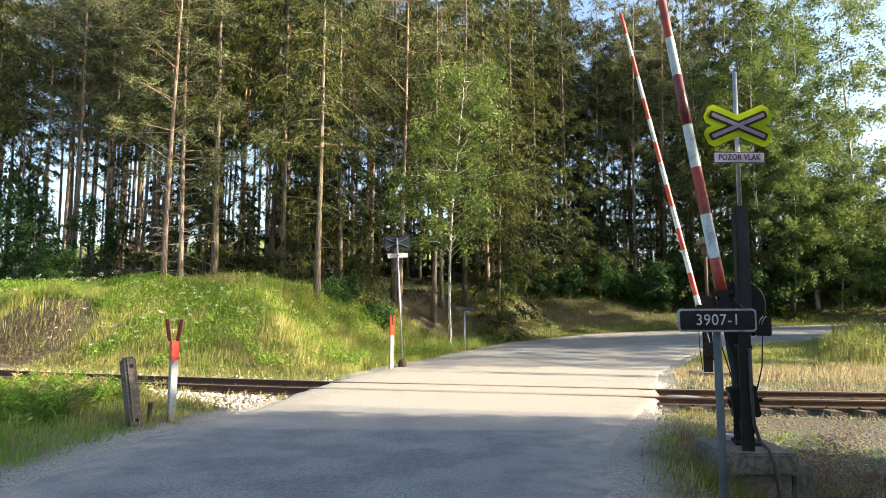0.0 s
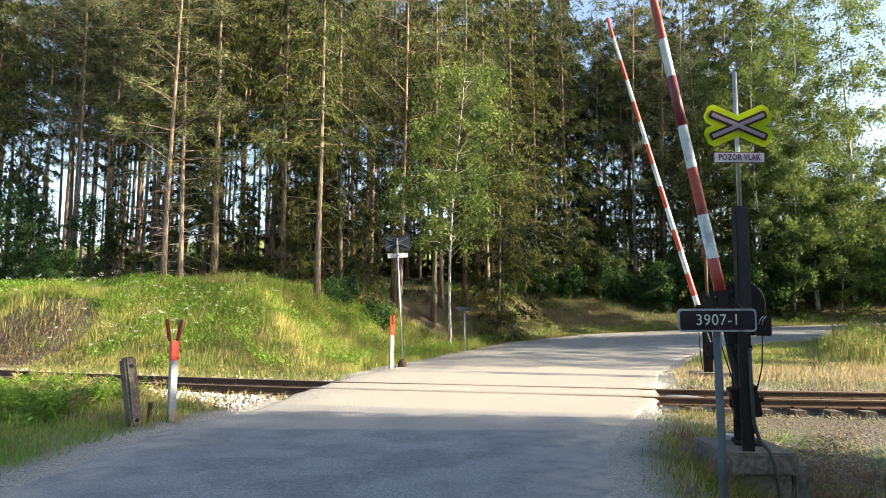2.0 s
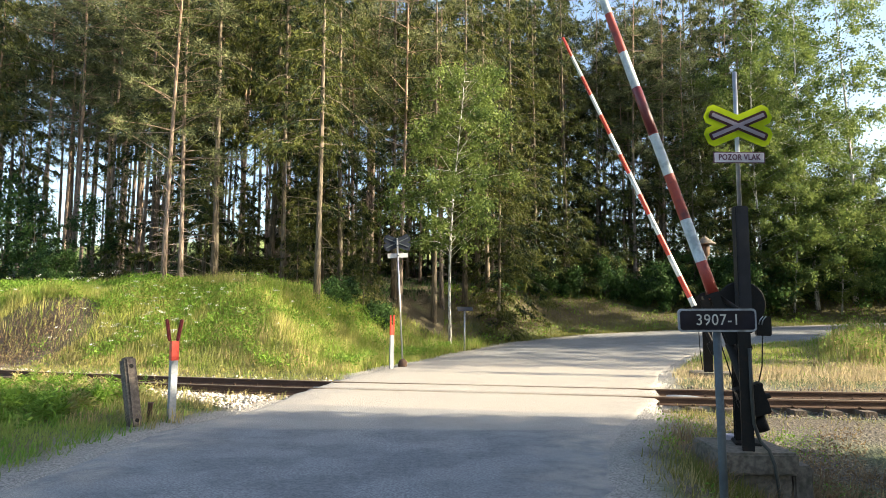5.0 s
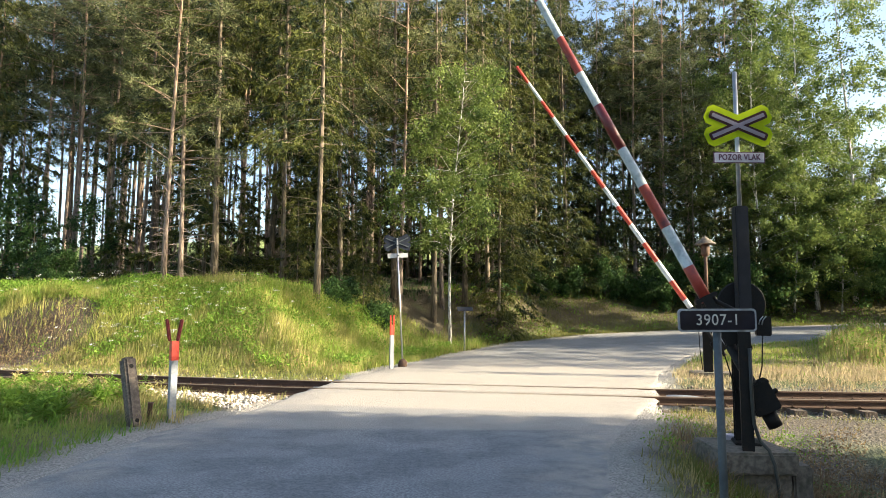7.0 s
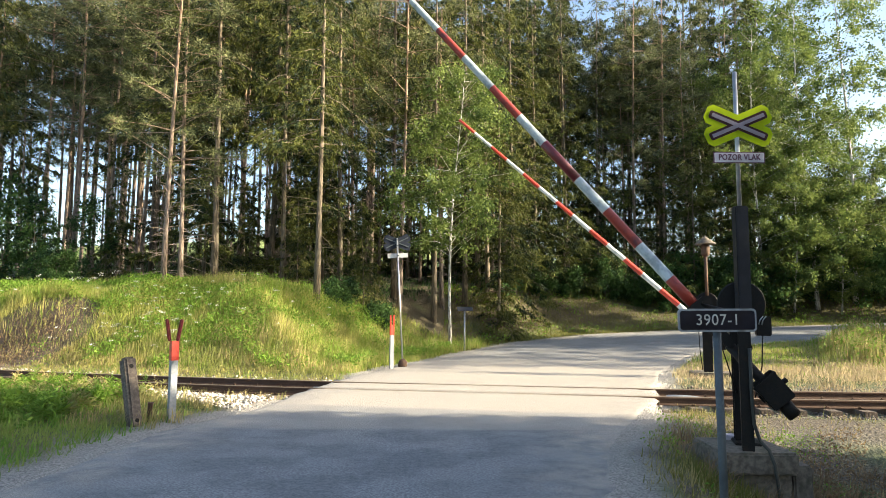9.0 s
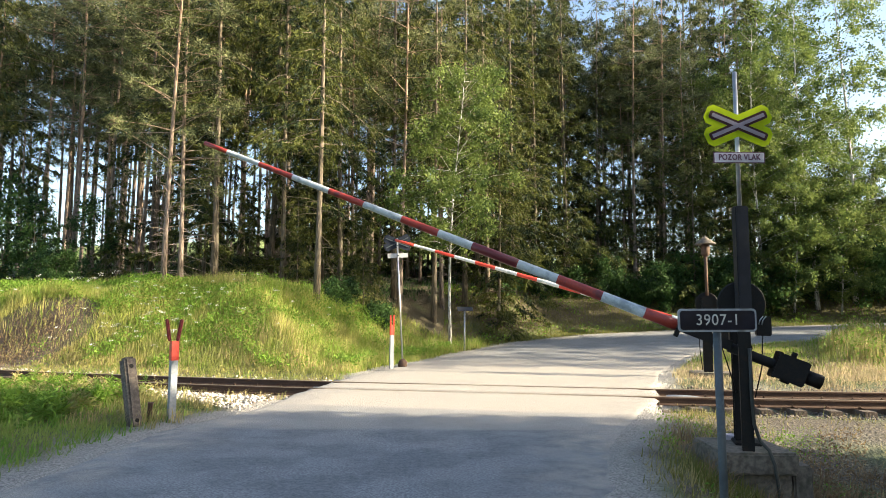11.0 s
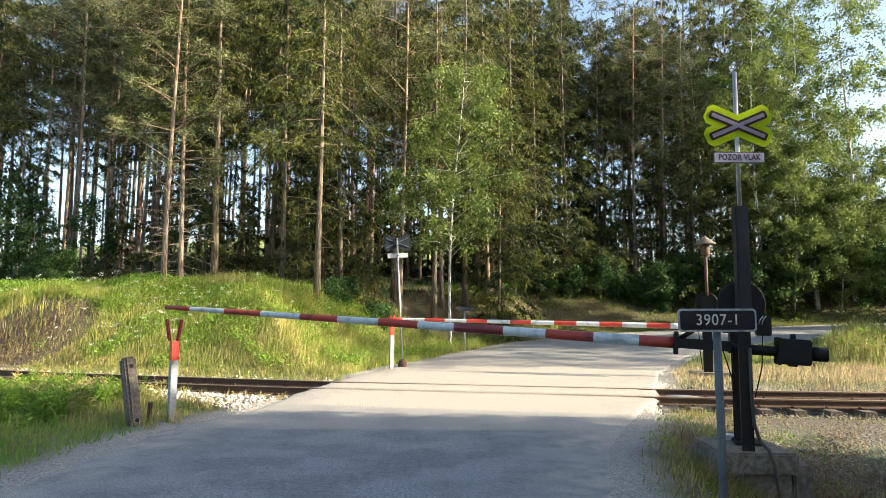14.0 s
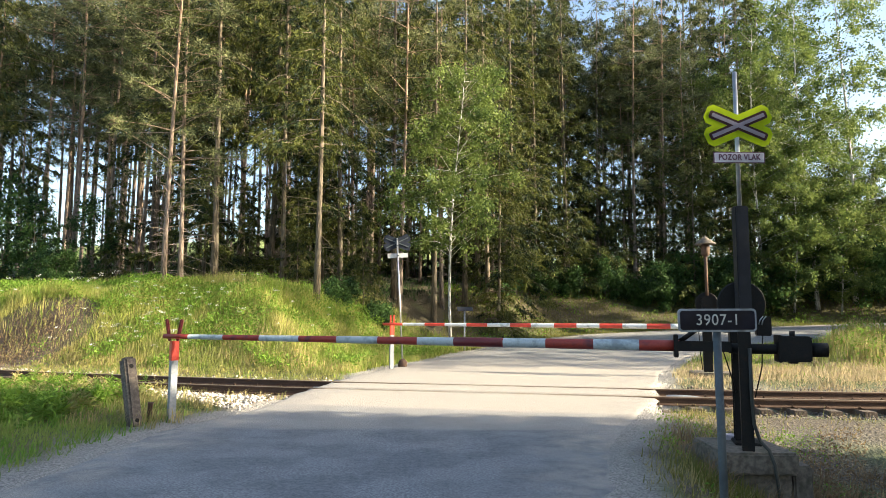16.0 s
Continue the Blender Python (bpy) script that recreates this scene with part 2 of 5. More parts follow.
def add_plate(bm, outline, thick, m=None, mat=0):
    """A plate with its outline in x, z and its thickness along y (front at y = 0)."""
    m = m or Matrix()
    a = [bm.verts.new(m @ Vector((x, 0, z))) for x, z in outline]
    b = [bm.verts.new(m @ Vector((x, thick, z))) for x, z in outline]
    n = len(outline)
    fs = [bm.faces.new(a), bm.faces.new(b[::-1])] + [bm.faces.new((a[i], b[i], b[(i + 1) % n], a[(i + 1) % n])) for i in range(n)]
    for f in fs:
        f.material_index = mat
    bmesh.ops.recalc_face_normals(bm, faces=fs)


def rounded(w, h, r, n=5):
    out = []
    for cx, cz, a0 in ((w / 2 - r, h / 2 - r, 0), (-w / 2 + r, h / 2 - r, 90), (-w / 2 + r, -h / 2 + r, 180), (w / 2 - r, -h / 2 + r, 270)):
        out += [(cx + r * math.cos(radians(a0 + 90 * k / n)), cz + r * math.sin(radians(a0 + 90 * k / n))) for k in range(n + 1)]
    return out


def array_mesh(name, verts, faces):
    """A mesh from numpy arrays of vertices and equal-sided faces."""
    me = bpy.data.meshes.new(name)
    verts, faces = np.asarray(verts, np.float32), np.asarray(faces, np.int32)
    k = faces.shape[1]
    me.vertices.add(len(verts))
    me.vertices.foreach_set("co", verts.ravel())
    me.loops.add(faces.size)
    me.loops.foreach_set("vertex_index", faces.ravel())
    me.polygons.add(len(faces))
    me.polygons.foreach_set("loop_start", np.arange(0, faces.size, k, dtype=np.int32))
    me.polygons.foreach_set("loop_total", np.full(len(faces), k, np.int32))
    me.update(calc_edges=True)
    me.validate()
    return me


def float_layer(me, name, values):
    me.attributes.new(name, "FLOAT", "POINT").data.foreach_set("value", np.asarray(values, np.float32))


# ---- plan ----
def track_y(x):
    """The track's centre line; it bends away gently to one side."""
    c = np.clip(x, -15, 14)
    return 15.25 - 0.185 * c + 0.006 * c * c + (-0.185 + 0.012 * c) * (x - c)


ROAD_L = [(-4.3, -60), (-4.25, 0), (-4.15, 6.4), (-4.0, 9.3), (-3.45, 11.2), (-3.15, 13), (-3.0, 14.6), (-2.85, 16.4), (-1.75, 21.0), (0.3, 27.0), (3.4, 32.6), (8.2, 37.3), (15, 39.4), (24, 40.6), (45, 43), (120, 50)]
ROAD_R = [(1.0, -60), (1.3, 0), (1.55, 6.1), (2.15, 8.4), (3.35, 11.2), (4.1, 13), (4.5, 14.2), (5.1, 16.0), (6.8, 20.6), (8.7, 24.4), (10.6, 26.8), (13.4, 28.8), (17.6, 30.2), (25, 31.8), (45, 35), (120, 42)]


def dense(line, step=0.5):
    out = []
    for (ax, ay), (bx, by) in zip(line, line[1:]):
        n = max(1, int(math.hypot(bx - ax, by - ay) / step))
        out += [(ax + (bx - ax) * k / n, ay + (by - ay) * k / n) for k in range(n)]
    return np.array(out + [line[-1]])


def line_distance(X, Y, line):
    best = np.full(X.shape, 1e9)
    for (ax, ay), (bx, by) in zip(line, line[1:]):
        dx, dy = bx - ax, by - ay
        u = np.clip(((X - ax) * dx + (Y - ay) * dy) / (dx * dx + dy * dy), 0, 1)
        best = np.minimum(best, np.hypot(X - ax - u * dx, Y - ay - u * dy))
    return best


def in_road(X, Y):
    poly = ROAD_L + ROAD_R[::-1]
    inside = np.zeros(X.shape, bool)
    for (ax, ay), (bx, by) in zip(poly, poly[1:] + poly[:1]):
        if ay != by:
            inside ^= ((ay > Y) != (by > Y)) & (X < (bx - ax) * (Y - ay) / (by - ay) + ax)
    return inside


def smooth(a, b, x):
    t = np.clip((x - a) / (b - a), 0, 1)
    return t * t * (3 - 2 * t)


def wave(X, Y, s, k=0.0):
    """Gentle unevenness without a grid's regularity."""
    return np.sin(X * s + 1.3 * np.sin(Y * s * 0.7 + k)) * np.sin(Y * s * 1.13 + 1.7 * np.sin(X * s * 0.6 + 2 * k))


def road_z(X, Y):
    r = np.clip(0.035 * (Y - 22) + 0.03 * (X - 5), 0, 2.6)
    return r * smooth(21, 27, Y)


def ground_z(X, Y):
    X, Y = np.asarray(X, float), np.asarray(Y, float)
    inside = in_road(X, Y)
    dl, dr = line_distance(X, Y, ROAD_L), line_distance(X, Y, ROAD_R)
    droad = np.where(inside, 0, np.minimum(dl, dr))
    o = (Y - track_y(X)) * 0.985
    z = road_z(X, Y)
    # hillside beyond the track and to the outer side of the road's bend
    left = (dl < dr) & ~inside
    d = np.minimum(droad - 0.9, np.where(X < 0, o - 2.6, 1e3))
    d = np.where(left & (o > 0), np.clip(d, 0, None), 0)
    hill = 2.38 * smooth(0, 5.2 - 1.9 * smooth(-9, -13.5, X), d) + 0.115 * np.clip(d - 3.5, 0, 34) + 0.17 * np.clip(d - 37.5, 0, 30)
    hill = hill * (1 - 0.25 * smooth(4, 14, X))
    z = z + hill
    z += 0.10 * wave(X, Y, 0.9) * smooth(0.5, 3, d) + 0.35 * wave(X, Y, 0.21, 2.0) * smooth(6, 20, d)
    # low rise inside the bend
    inner = (~left) & (~inside) & (o > 0)
    z = np.where(inner, z + (0.04 * smooth(0.3, 3, droad) + 0.04 * wave(X, Y, 1.1)) * smooth(2.0, 4.5, o), z)
    # ballast bed and the dip under the rails
    bed = np.abs(o)
    z = np.where((bed < 3.2) & ~inside, np.where(bed < 1.9, -0.275, z * smooth(1.9, 3.2, bed) - 0.275 * (1 - smooth(1.9, 3.2, bed))), z)
    # ditch before the track, past the barrier's base
    south = (o < -2.2) & ~inside & (X > 0)
    ditch = smooth(0.3, 2.2, droad) * smooth(-2.4, -5.5, o)
    z = np.where(south, z - 0.62 * ditch + 0.06 * wave(X, Y, 2.1) * ditch, z)
    west = (o < -1.9) & ~inside & (X < 0)
    z = np.where(west, z + (0.10 * smooth(0.5, 2.5, droad) + 0.07 * wave(X, Y, 1.3)) * smooth(0.2, 1.2, droad), z)
    z = z - np.where(inside, 0.012 + 0.055 * smooth(0.05, 0.4, np.minimum(dl, dr)), 0.012 * (1 - smooth(0, 0.5, droad))) + 0.012 * wave(X, Y, 5.0) * (1 - smooth(0, 1.5, droad)) * ~inside
    return z


def spaced(lo, a, b, hi, fine, grow=1.18):
    core = list(np.arange(a, b + fine / 2, fine))
    s, up, down = fine, [], []
    x = b
    while x < hi:
        s *= grow
        x += s
        up.append(x)
    s, x = fine, a
    while x > lo:
        s *= grow
        x -= s
        down.append(x)
    return np.array(down[::-1] + core + up)


def build_ground():
    xs, ys = spaced(-900, -17, 22, 900, 0.22), spaced(-300, 4, 40, 1500, 0.22)
    X, Y = np.meshgrid(xs, ys)
    Z = ground_z(X, Y)
    n, m = X.shape
    i = np.arange(n * m).reshape(n, m)
    faces = np.stack([i[:-1, :-1], i[:-1, 1:], i[1:, 1:], i[1:, :-1]], -1).reshape(-1, 4)
    me = array_mesh("ground", np.stack([X, Y, Z], -1).reshape(-1, 3), faces)
    o = (Y - track_y(X)) * 0.985
    inside = in_road(X, Y)
    droad = np.where(inside, 0, np.minimum(line_distance(X, Y, ROAD_L), line_distance(X, Y, ROAD_R)))
    nz = wave(X, Y, 1.7, 0.6)
    gravel = np.maximum(1 - smooth(0.1, 0.9 + 0.45 * wave(X, Y, 3.1, 1.2), droad), 1 - smooth(1.9, 3.0 + 0.4 * nz, np.abs(o)))
    path = np.exp(-((o + 3.9) / 0.75) ** 2) * smooth(3, 5, X)
    bare = smooth(0.1, 0.6, np.exp(-(((X + 14.3) / 2.6) ** 2 + ((Y - 23.0) / 1.6) ** 2)) + 0.25 * nz * (X < -8) * (o > 2) * (o < 7))
    bare = np.maximum(bare, 0.9 * (o < -2.3) * (X > 2.2) * smooth(-0.7, 0.2, nz + 0.3))
    litter = smooth(3.5, 6.0, np.where(o > 3, o - 2.6, 0)) * smooth(0.8, 3.0, droad) * smooth(-0.9, 0.4, nz + 0.5)
    for k, v in (("gravel", np.clip(np.maximum(gravel * (1 - 0.45 * (X > 5) * (o < -1.9)) * (1 - 0.75 * smooth(0.7, 1.2, droad) * (X > 2) * (o < 0)), 0.2 * path), 0, 1)), ("bare", bare), ("litter", litter), ("field", smooth(60, 67, Y))):
        float_layer(me, k, v.ravel())
    me.shade_smooth()
    tagged(ob_mesh("ground", me, M["soil"]), "grassy ground rising into a wooded bank", "ground", kind="structure")


def build_road():
    L, R = dense(ROAD_L), dense(ROAD_R)

    def at_o(line, o):
        oo = (line[:, 1] - track_y(line[:, 0]))
        k = np.interp(o, oo[:60 + np.argmax(oo[60:] > 9)], np.arange(len(oo))[:60 + np.argmax(oo[60:] > 9)])
        return np.array([np.interp(k, np.arange(len(line)), line[:, j]) for j in (0, 1)])
    rows = []
    drop = []
    os_ = [-70, -60, -50, -40, -30, -20] + list(np.arange(-15, -7.2, 0.3)) + list(np.arange(-7.2, -4.8, 0.12)) + list(np.arange(-4.8, -0.9, 0.3))
    for g in (-0.765, 0.765):
        a = [(g - 0.075, 0), (g - 0.07, 1), (g + 0.07, 1), (g + 0.075, 0)]
        if g < 0:
            a[2:] = [(g + 0.115, 1), (g + 0.12, 0)]
        else:
            a[:2] = [(g - 0.12, 0), (g - 0.115, 1)]
        os_ += a + ([-0.3, 0, 0.3] if g < 0 else list(np.arange(1.05, 6, 0.3)))
    for v in os_:
        o, dn = v if isinstance(v, tuple) else (v, 0)
        rows.append((at_o(L, o), at_o(R, o)))
        drop.append(dn)
    tail = [(L[np.argmin(np.hypot(*(L - rows[-1][0]).T)):], R[np.argmin(np.hypot(*(R - rows[-1][1]).T)):])][0]
    for u in np.linspace(0.01, 1, 90):
        rows.append(tuple(np.array([np.interp(u * (len(t) - 1), np.arange(len(t)), t[:, j]) for j in (0, 1)]) for t in tail))
        drop.append(0)
    us = np.array([0, 0.012, 0.03, 0.06, 0.1, 0.15, 0.2, 0.27, 0.34, 0.42, 0.5, 0.58, 0.66, 0.73, 0.8, 0.85, 0.9, 0.94, 0.97, 0.988, 1])
    V, worn, grit = [], [], []
    for (l, r), dn in zip(rows, drop):
        ol, orr = l[1] - track_y(l[0]), r[1] - track_y(r[0])
        x = l[0] + (r[0] - l[0]) * us
        y = track_y(x) + ol + (orr - ol) * us
        edge = np.minimum(us, 1 - us) * np.hypot(*(r - l))
        ragged = 0.05 * np.sin(y * 1.7) + 0.03 * np.sin(y * 4.3 + 1)
        x = x + ragged * (np.exp(-us * 14) - np.exp(-(1 - us) * 14))
        z = road_z(x, y) - 0.055 * dn - np.where(us * (1 - us) == 0, 0.055, 0) - 0.022 * (1 - smooth(0, 0.6, edge)) + 0.008 * wave(x, y, 0.8)
        o = (y - track_y(x))
        V.append(np.stack([x, y, z], -1))
        worn.append((0.42 * smooth(9.6, 9.8, y + 0.05 * np.sin(x * 2.1)) + 0.58 * smooth(-3.65, -3.4, o)) * (1 - 0.75 * smooth(7, 14, o)) + 0 * x)
        grit.append(1 - smooth(0.15, 1.3, edge + 0.3 * wave(x, y, 2.6)))
    n, m = len(V), len(us)
    i = np.arange(n * m).reshape(n, m)
    faces = np.stack([i[:-1, :-1], i[:-1, 1:], i[1:, 1:], i[1:, :-1]], -1).reshape(-1, 4)
    me = array_mesh("road", np.concatenate(V), faces)
    float_layer(me, "worn", np.concatenate(worn))
    float_layer(me, "grit", np.concatenate(grit))
    tagged(ob_mesh("road", me, M["asphalt"]), "worn grey asphalt road with crumbling gravel edges", "road", kind="structure")


def rail_point(x, o):
    s = -0.185 + 0.012 * min(max(x, -15), 14)
    k = math.hypot(1, s)
    return x - o * s / k, float(track_y(x)) + o / k


def build_track():
    prof = [(-0.07, -0.165), (0.07, -0.165), (0.07, -0.15), (0.012, -0.128), (0.012, -0.045), (0.036, -0.034), (0.036, -0.006), (0.026, 0.004), (-0.026, 0.004), (-0.036, -0.006), (-0.036, -0.034), (-0.012, -0.045), (-0.012, -0.128), (-0.07, -0.15)]
    xs = np.concatenate([np.arange(-160, -20, 8), np.arange(-20, 22, 0.5), np.arange(22, 170, 8)])
    for o in (-0.765, 0.765):
        bm = bmesh.new()
        rings = []
        for x in xs:
            s = -0.185 + 0.012 * min(max(float(x), -15), 14)
            k = math.hypot(1, s)
            cx, cy = rail_point(float(x), o)
            rings.append([bm.verts.new((cx - a * s / k, cy + a / k, b)) for a, b in prof])
        for a, b in zip(rings, rings[1:]):
            for k in range(len(prof)):
                f = bm.faces.new((a[k], b[k], b[(k + 1) % len(prof)], a[(k + 1) % len(prof)]))
                f.material_index = 1 if k in (6, 7, 8) else 0
        bmesh.ops.recalc_face_normals(bm, faces=bm.faces)
        tagged(ob_mesh("rail", bm, [M["rust"], M["rail_top"]]), "rusty steel rail with a worn pale head", "rail", "rails of the track")
    # sleepers with their fastenings
    bm = bmesh.new()
    add_box(bm, (0, 0, -0.235), (0.24, 2.5, 0.14), 0.012)
    first = ob_mesh("sleeper", bm, M["sleeper"])
    bm = bmesh.new()
    for sgn in (-1, 1):
        add_box(bm, (0, sgn * 0.095, 0), (0.05, 0.05, 0.05), 0)
        add_tube(bm, [(0, sgn * 0.095, 0.02), (0, sgn * 0.095, 0.06)], 0.013, 6)
    add_box(bm, (0, 0, -0.008), (0.16, 0.34, 0.016), 0)
    clip_mesh = bpy.data.meshes.new("rail_clip")
    bm.to_mesh(clip_mesh)
    bm.free()
    clip_mesh.materials.append(M["rust"])
    tagged(first, "dark weathered wooden sleeper in ballast", "sleeper", "sleepers of the track")
    x, sleepers = -24.0, []
    while x < 24:
        cx, cy = rail_point(x, 0)
        xl, xr = -3.4, 5.0
        if not xl < cx < xr:
            s = math.degrees(math.atan(-0.185 + 0.012 * min(max(x, -15), 14)))
            sleepers.append(pose(cx, cy, 0, 0, 0, s + random.uniform(-1, 1)))
        x += 0.62
    for k, m in enumerate(sleepers):
        s = first if k == 0 else copy_thing(first, m)
        s.matrix_basis = m
        for o in (-0.765, 0.765):
            c = new("rail_clip", clip_mesh)
            c.parent = s
            c.matrix_basis = Matrix.Translation((0, o, -0.156))


def stones(name, spots, sizes, mat, label):
    """Loose broken stone: each a skewed, rotated lump."""
    base = np.array([(1, 0, 0), (-1, 0, 0), (0, 1, 0), (0, -1, 0), (0, 0, 1), (0, 0, -1)], float)
    tri = np.array([(0, 2, 4), (2, 1, 4), (1, 3, 4), (3, 0, 4), (2, 0, 5), (1, 2, 5), (3, 1, 5), (0, 3, 5)])
    rng = np.random.default_rng(5)
    n = len(spots)
    v = base[None] * (sizes[:, None, None] * rng.uniform(0.6, 1.3, (n, 6, 1))) + rng.normal(0, 0.25, (n, 6, 3)) * sizes[:, None, None]
    v[:, :, 2] *= 0.75
    v += spots[:, None]
    f = tri[None] + 6 * np.arange(n)[:, None, None]
    me = array_mesh(name, v.reshape(-1, 3), f.reshape(-1, 3))
    tagged(ob_mesh(name, me, mat), label, "ballast", kind="stuff")


def build_ballast():
    rng = np.random.default_rng(3)
    n = 34000
    x, o = rng.uniform(-17, 17, n), rng.uniform(-4.8, 2.5, n)
    y = track_y(x) + o
    heap = (x < 0) & (x > -9.5) & (o < 0) & (o > -2.5 - 0.42 * np.clip(x + 8.5, 0, 4.3) + 0.35 * wave(x, y, 2.0))
    keep = ~in_road(x, y) & (((rng.random(n) > smooth(1.9, 2.7, np.abs(o)) * 0.95) & (np.abs(o) < 2.9)) | heap)
    x, y, o = x[keep], y[keep], o[keep]
    z = ground_z(x, y) + rng.uniform(0.0, 0.05, len(x)) + 0.03 * (np.abs(o) > 0.9) - 0.055 * (x > 4) * (o < 0)
    fresh = (x < 2) & (rng.random(len(x)) < 0.92)
    s = rng.uniform(0.022, 0.05, len(x))
    p = np.stack([x, y, z], -1)
    stones("pale_ballast", p[fresh], s[fresh], M["stone"], "pale crushed stone heaped along the rails")
    stones("old_ballast", p[~fresh], s[~fresh], M["stone_old"], "old brown crushed stone between the sleepers")


# ---- plants ----
def blades(name, x, y, h, mat, label, width=0.012, lean=0.35, seed=1, category="grass", fine=False):
    """Grass blades rooted on the ground: bent ones of five vertices, or fine straight ones of three."""
    rng = np.random.default_rng(seed)
    n = len(x)
    z = ground_z(x, y) - 0.02
    a = 0.8 * wave(x, y, 0.6, seed) + rng.normal(0.5, 1.3, n)
    b = rng.uniform(0, 2 * np.pi, n)
    h = h * rng.uniform(0.4, 1.3, n)
    k = rng.uniform(0.05, 1.0, n) * lean
    w = width * rng.uniform(0.5, 1.4, n)
    side = np.stack([np.cos(b), np.sin(b), 0 * b], -1) * w[:, None]
    tip = np.stack([np.cos(a), np.sin(a), 0 * a], -1)
    root = np.stack([x, y, z], -1)
    up = np.array([0, 0, 1.0])
    top = root + up * (h * (1 - 0.35 * k))[:, None] + tip * (h * k)[:, None]
    if fine:
        V = np.stack([root - side, root + side, top], 1).reshape(-1, 3)
        F = np.arange(3 * n).reshape(-1, 3)
    else:
        mid = root + up * (h * 0.55)[:, None] + tip * (h * k * 0.35)[:, None]
        V = np.stack([root - side, root + side, mid + side * 0.8, mid - side * 0.8, top], 1).reshape(-1, 3)
        t = np.array([(0, 1, 2), (0, 2, 3), (3, 2, 4)])
        F = (t[None] + 5 * np.arange(n)[:, None, None]).reshape(-1, 3)
    tagged(ob_mesh(name, array_mesh(name, V, F), mat), label, category, kind="stuff")


def weeds(name, x, y, h, size, mat, label, seed, category="weeds"):
    """Broad leaves at all heights up to h."""
    rng = np.random.default_rng(seed)
    n = len(x)
    P = np.stack([x, y, ground_z(x, y) + h * rng.random(n) ** 0.8], -1)
    D = unit(rng.normal(0, 1, (n, 3)) + np.array([0, 0, 0.5]))
    S = unit(np.cross(D, rng.normal(0, 1, (n, 3))))
    V, F = ray_leaf(P, D, S, size * rng.uniform(0.6, 1.4, n), size * rng.uniform(0.25, 0.5, n))
    tagged(ob_mesh(name, array_mesh(name, V, F), mat), label, category, kind="stuff")


def herbs(name, n, xr, orr, h, mat, label, seed, m=46):
    """Upright stems with long leaves set around them, in clumps."""
    rng = np.random.default_rng(seed)
    cx, co = rng.uniform(*xr, n // 5), rng.uniform(*orr, n // 5)
    x = np.repeat(cx, 5) + rng.normal(0, 0.22, n // 5 * 5)
    y = track_y(x) + np.repeat(co, 5) + rng.normal(0, 0.22, len(x))
    k = ~in_road(x, y) & (np.minimum(line_distance(x, y, ROAD_L), line_distance(x, y, ROAD_R)) > 1.0)
    x, y = x[k], y[k]
    hh = h * rng.uniform(0.5, 1.15, len(x))
    z = ground_z(x, y)
    lean = rng.normal(0, 0.16, (len(x), 2))
    t = rng.uniform(0.12, 1.0, (len(x), m))
    P = np.stack([x[:, None] + lean[:, :1] * t * hh[:, None], y[:, None] + lean[:, 1:] * t * hh[:, None], z[:, None] + t * hh[:, None]], -1).reshape(-1, 3)
    a = rng.uniform(0, 6.28, len(P))
    D = unit(np.stack([np.cos(a), np.sin(a), rng.uniform(-0.3, 0.9, len(P))], -1))
    S = unit(np.cross(D, np.array([0, 0, 1.0]) + rng.normal(0, 0.3, (len(P), 3))))
    l = (0.17 * (1.15 - t.reshape(-1)) + 0.05) * rng.uniform(0.6, 1.3, len(P))
    V, F = ray_leaf(P, D, S, l, l * 0.2)
    tagged(ob_mesh(name, array_mesh(name, V, F), mat), label, "weeds", kind="stuff")
    blades(name.replace("herbs", "stalks"), x, y, hh, M["weed"], "green stalks of the verge herbs", 0.006, 0.1, seed + 1, "weeds")


def scatter(n, x0, x1, y0, y1, seed, clump=0.5, scale=1.2):
    """Random places off road and track, thinned into clumps."""
    rng = np.random.default_rng(seed)
    x, y = rng.uniform(x0, x1, n), rng.uniform(y0, y1, n)
    o = y - track_y(x)
    c = 0.5 + 0.5 * wave(x, y, scale, seed * 0.37)
    dr = np.minimum(line_distance(x, y, ROAD_L), line_distance(x, y, ROAD_R))
    keep = ~in_road(x, y) & (np.abs(o) > 1.9) & (rng.random(n) > clump * c) & (rng.random(n) < smooth(0.1, 0.7, dr))
    return x[keep], y[keep], o[keep], rng


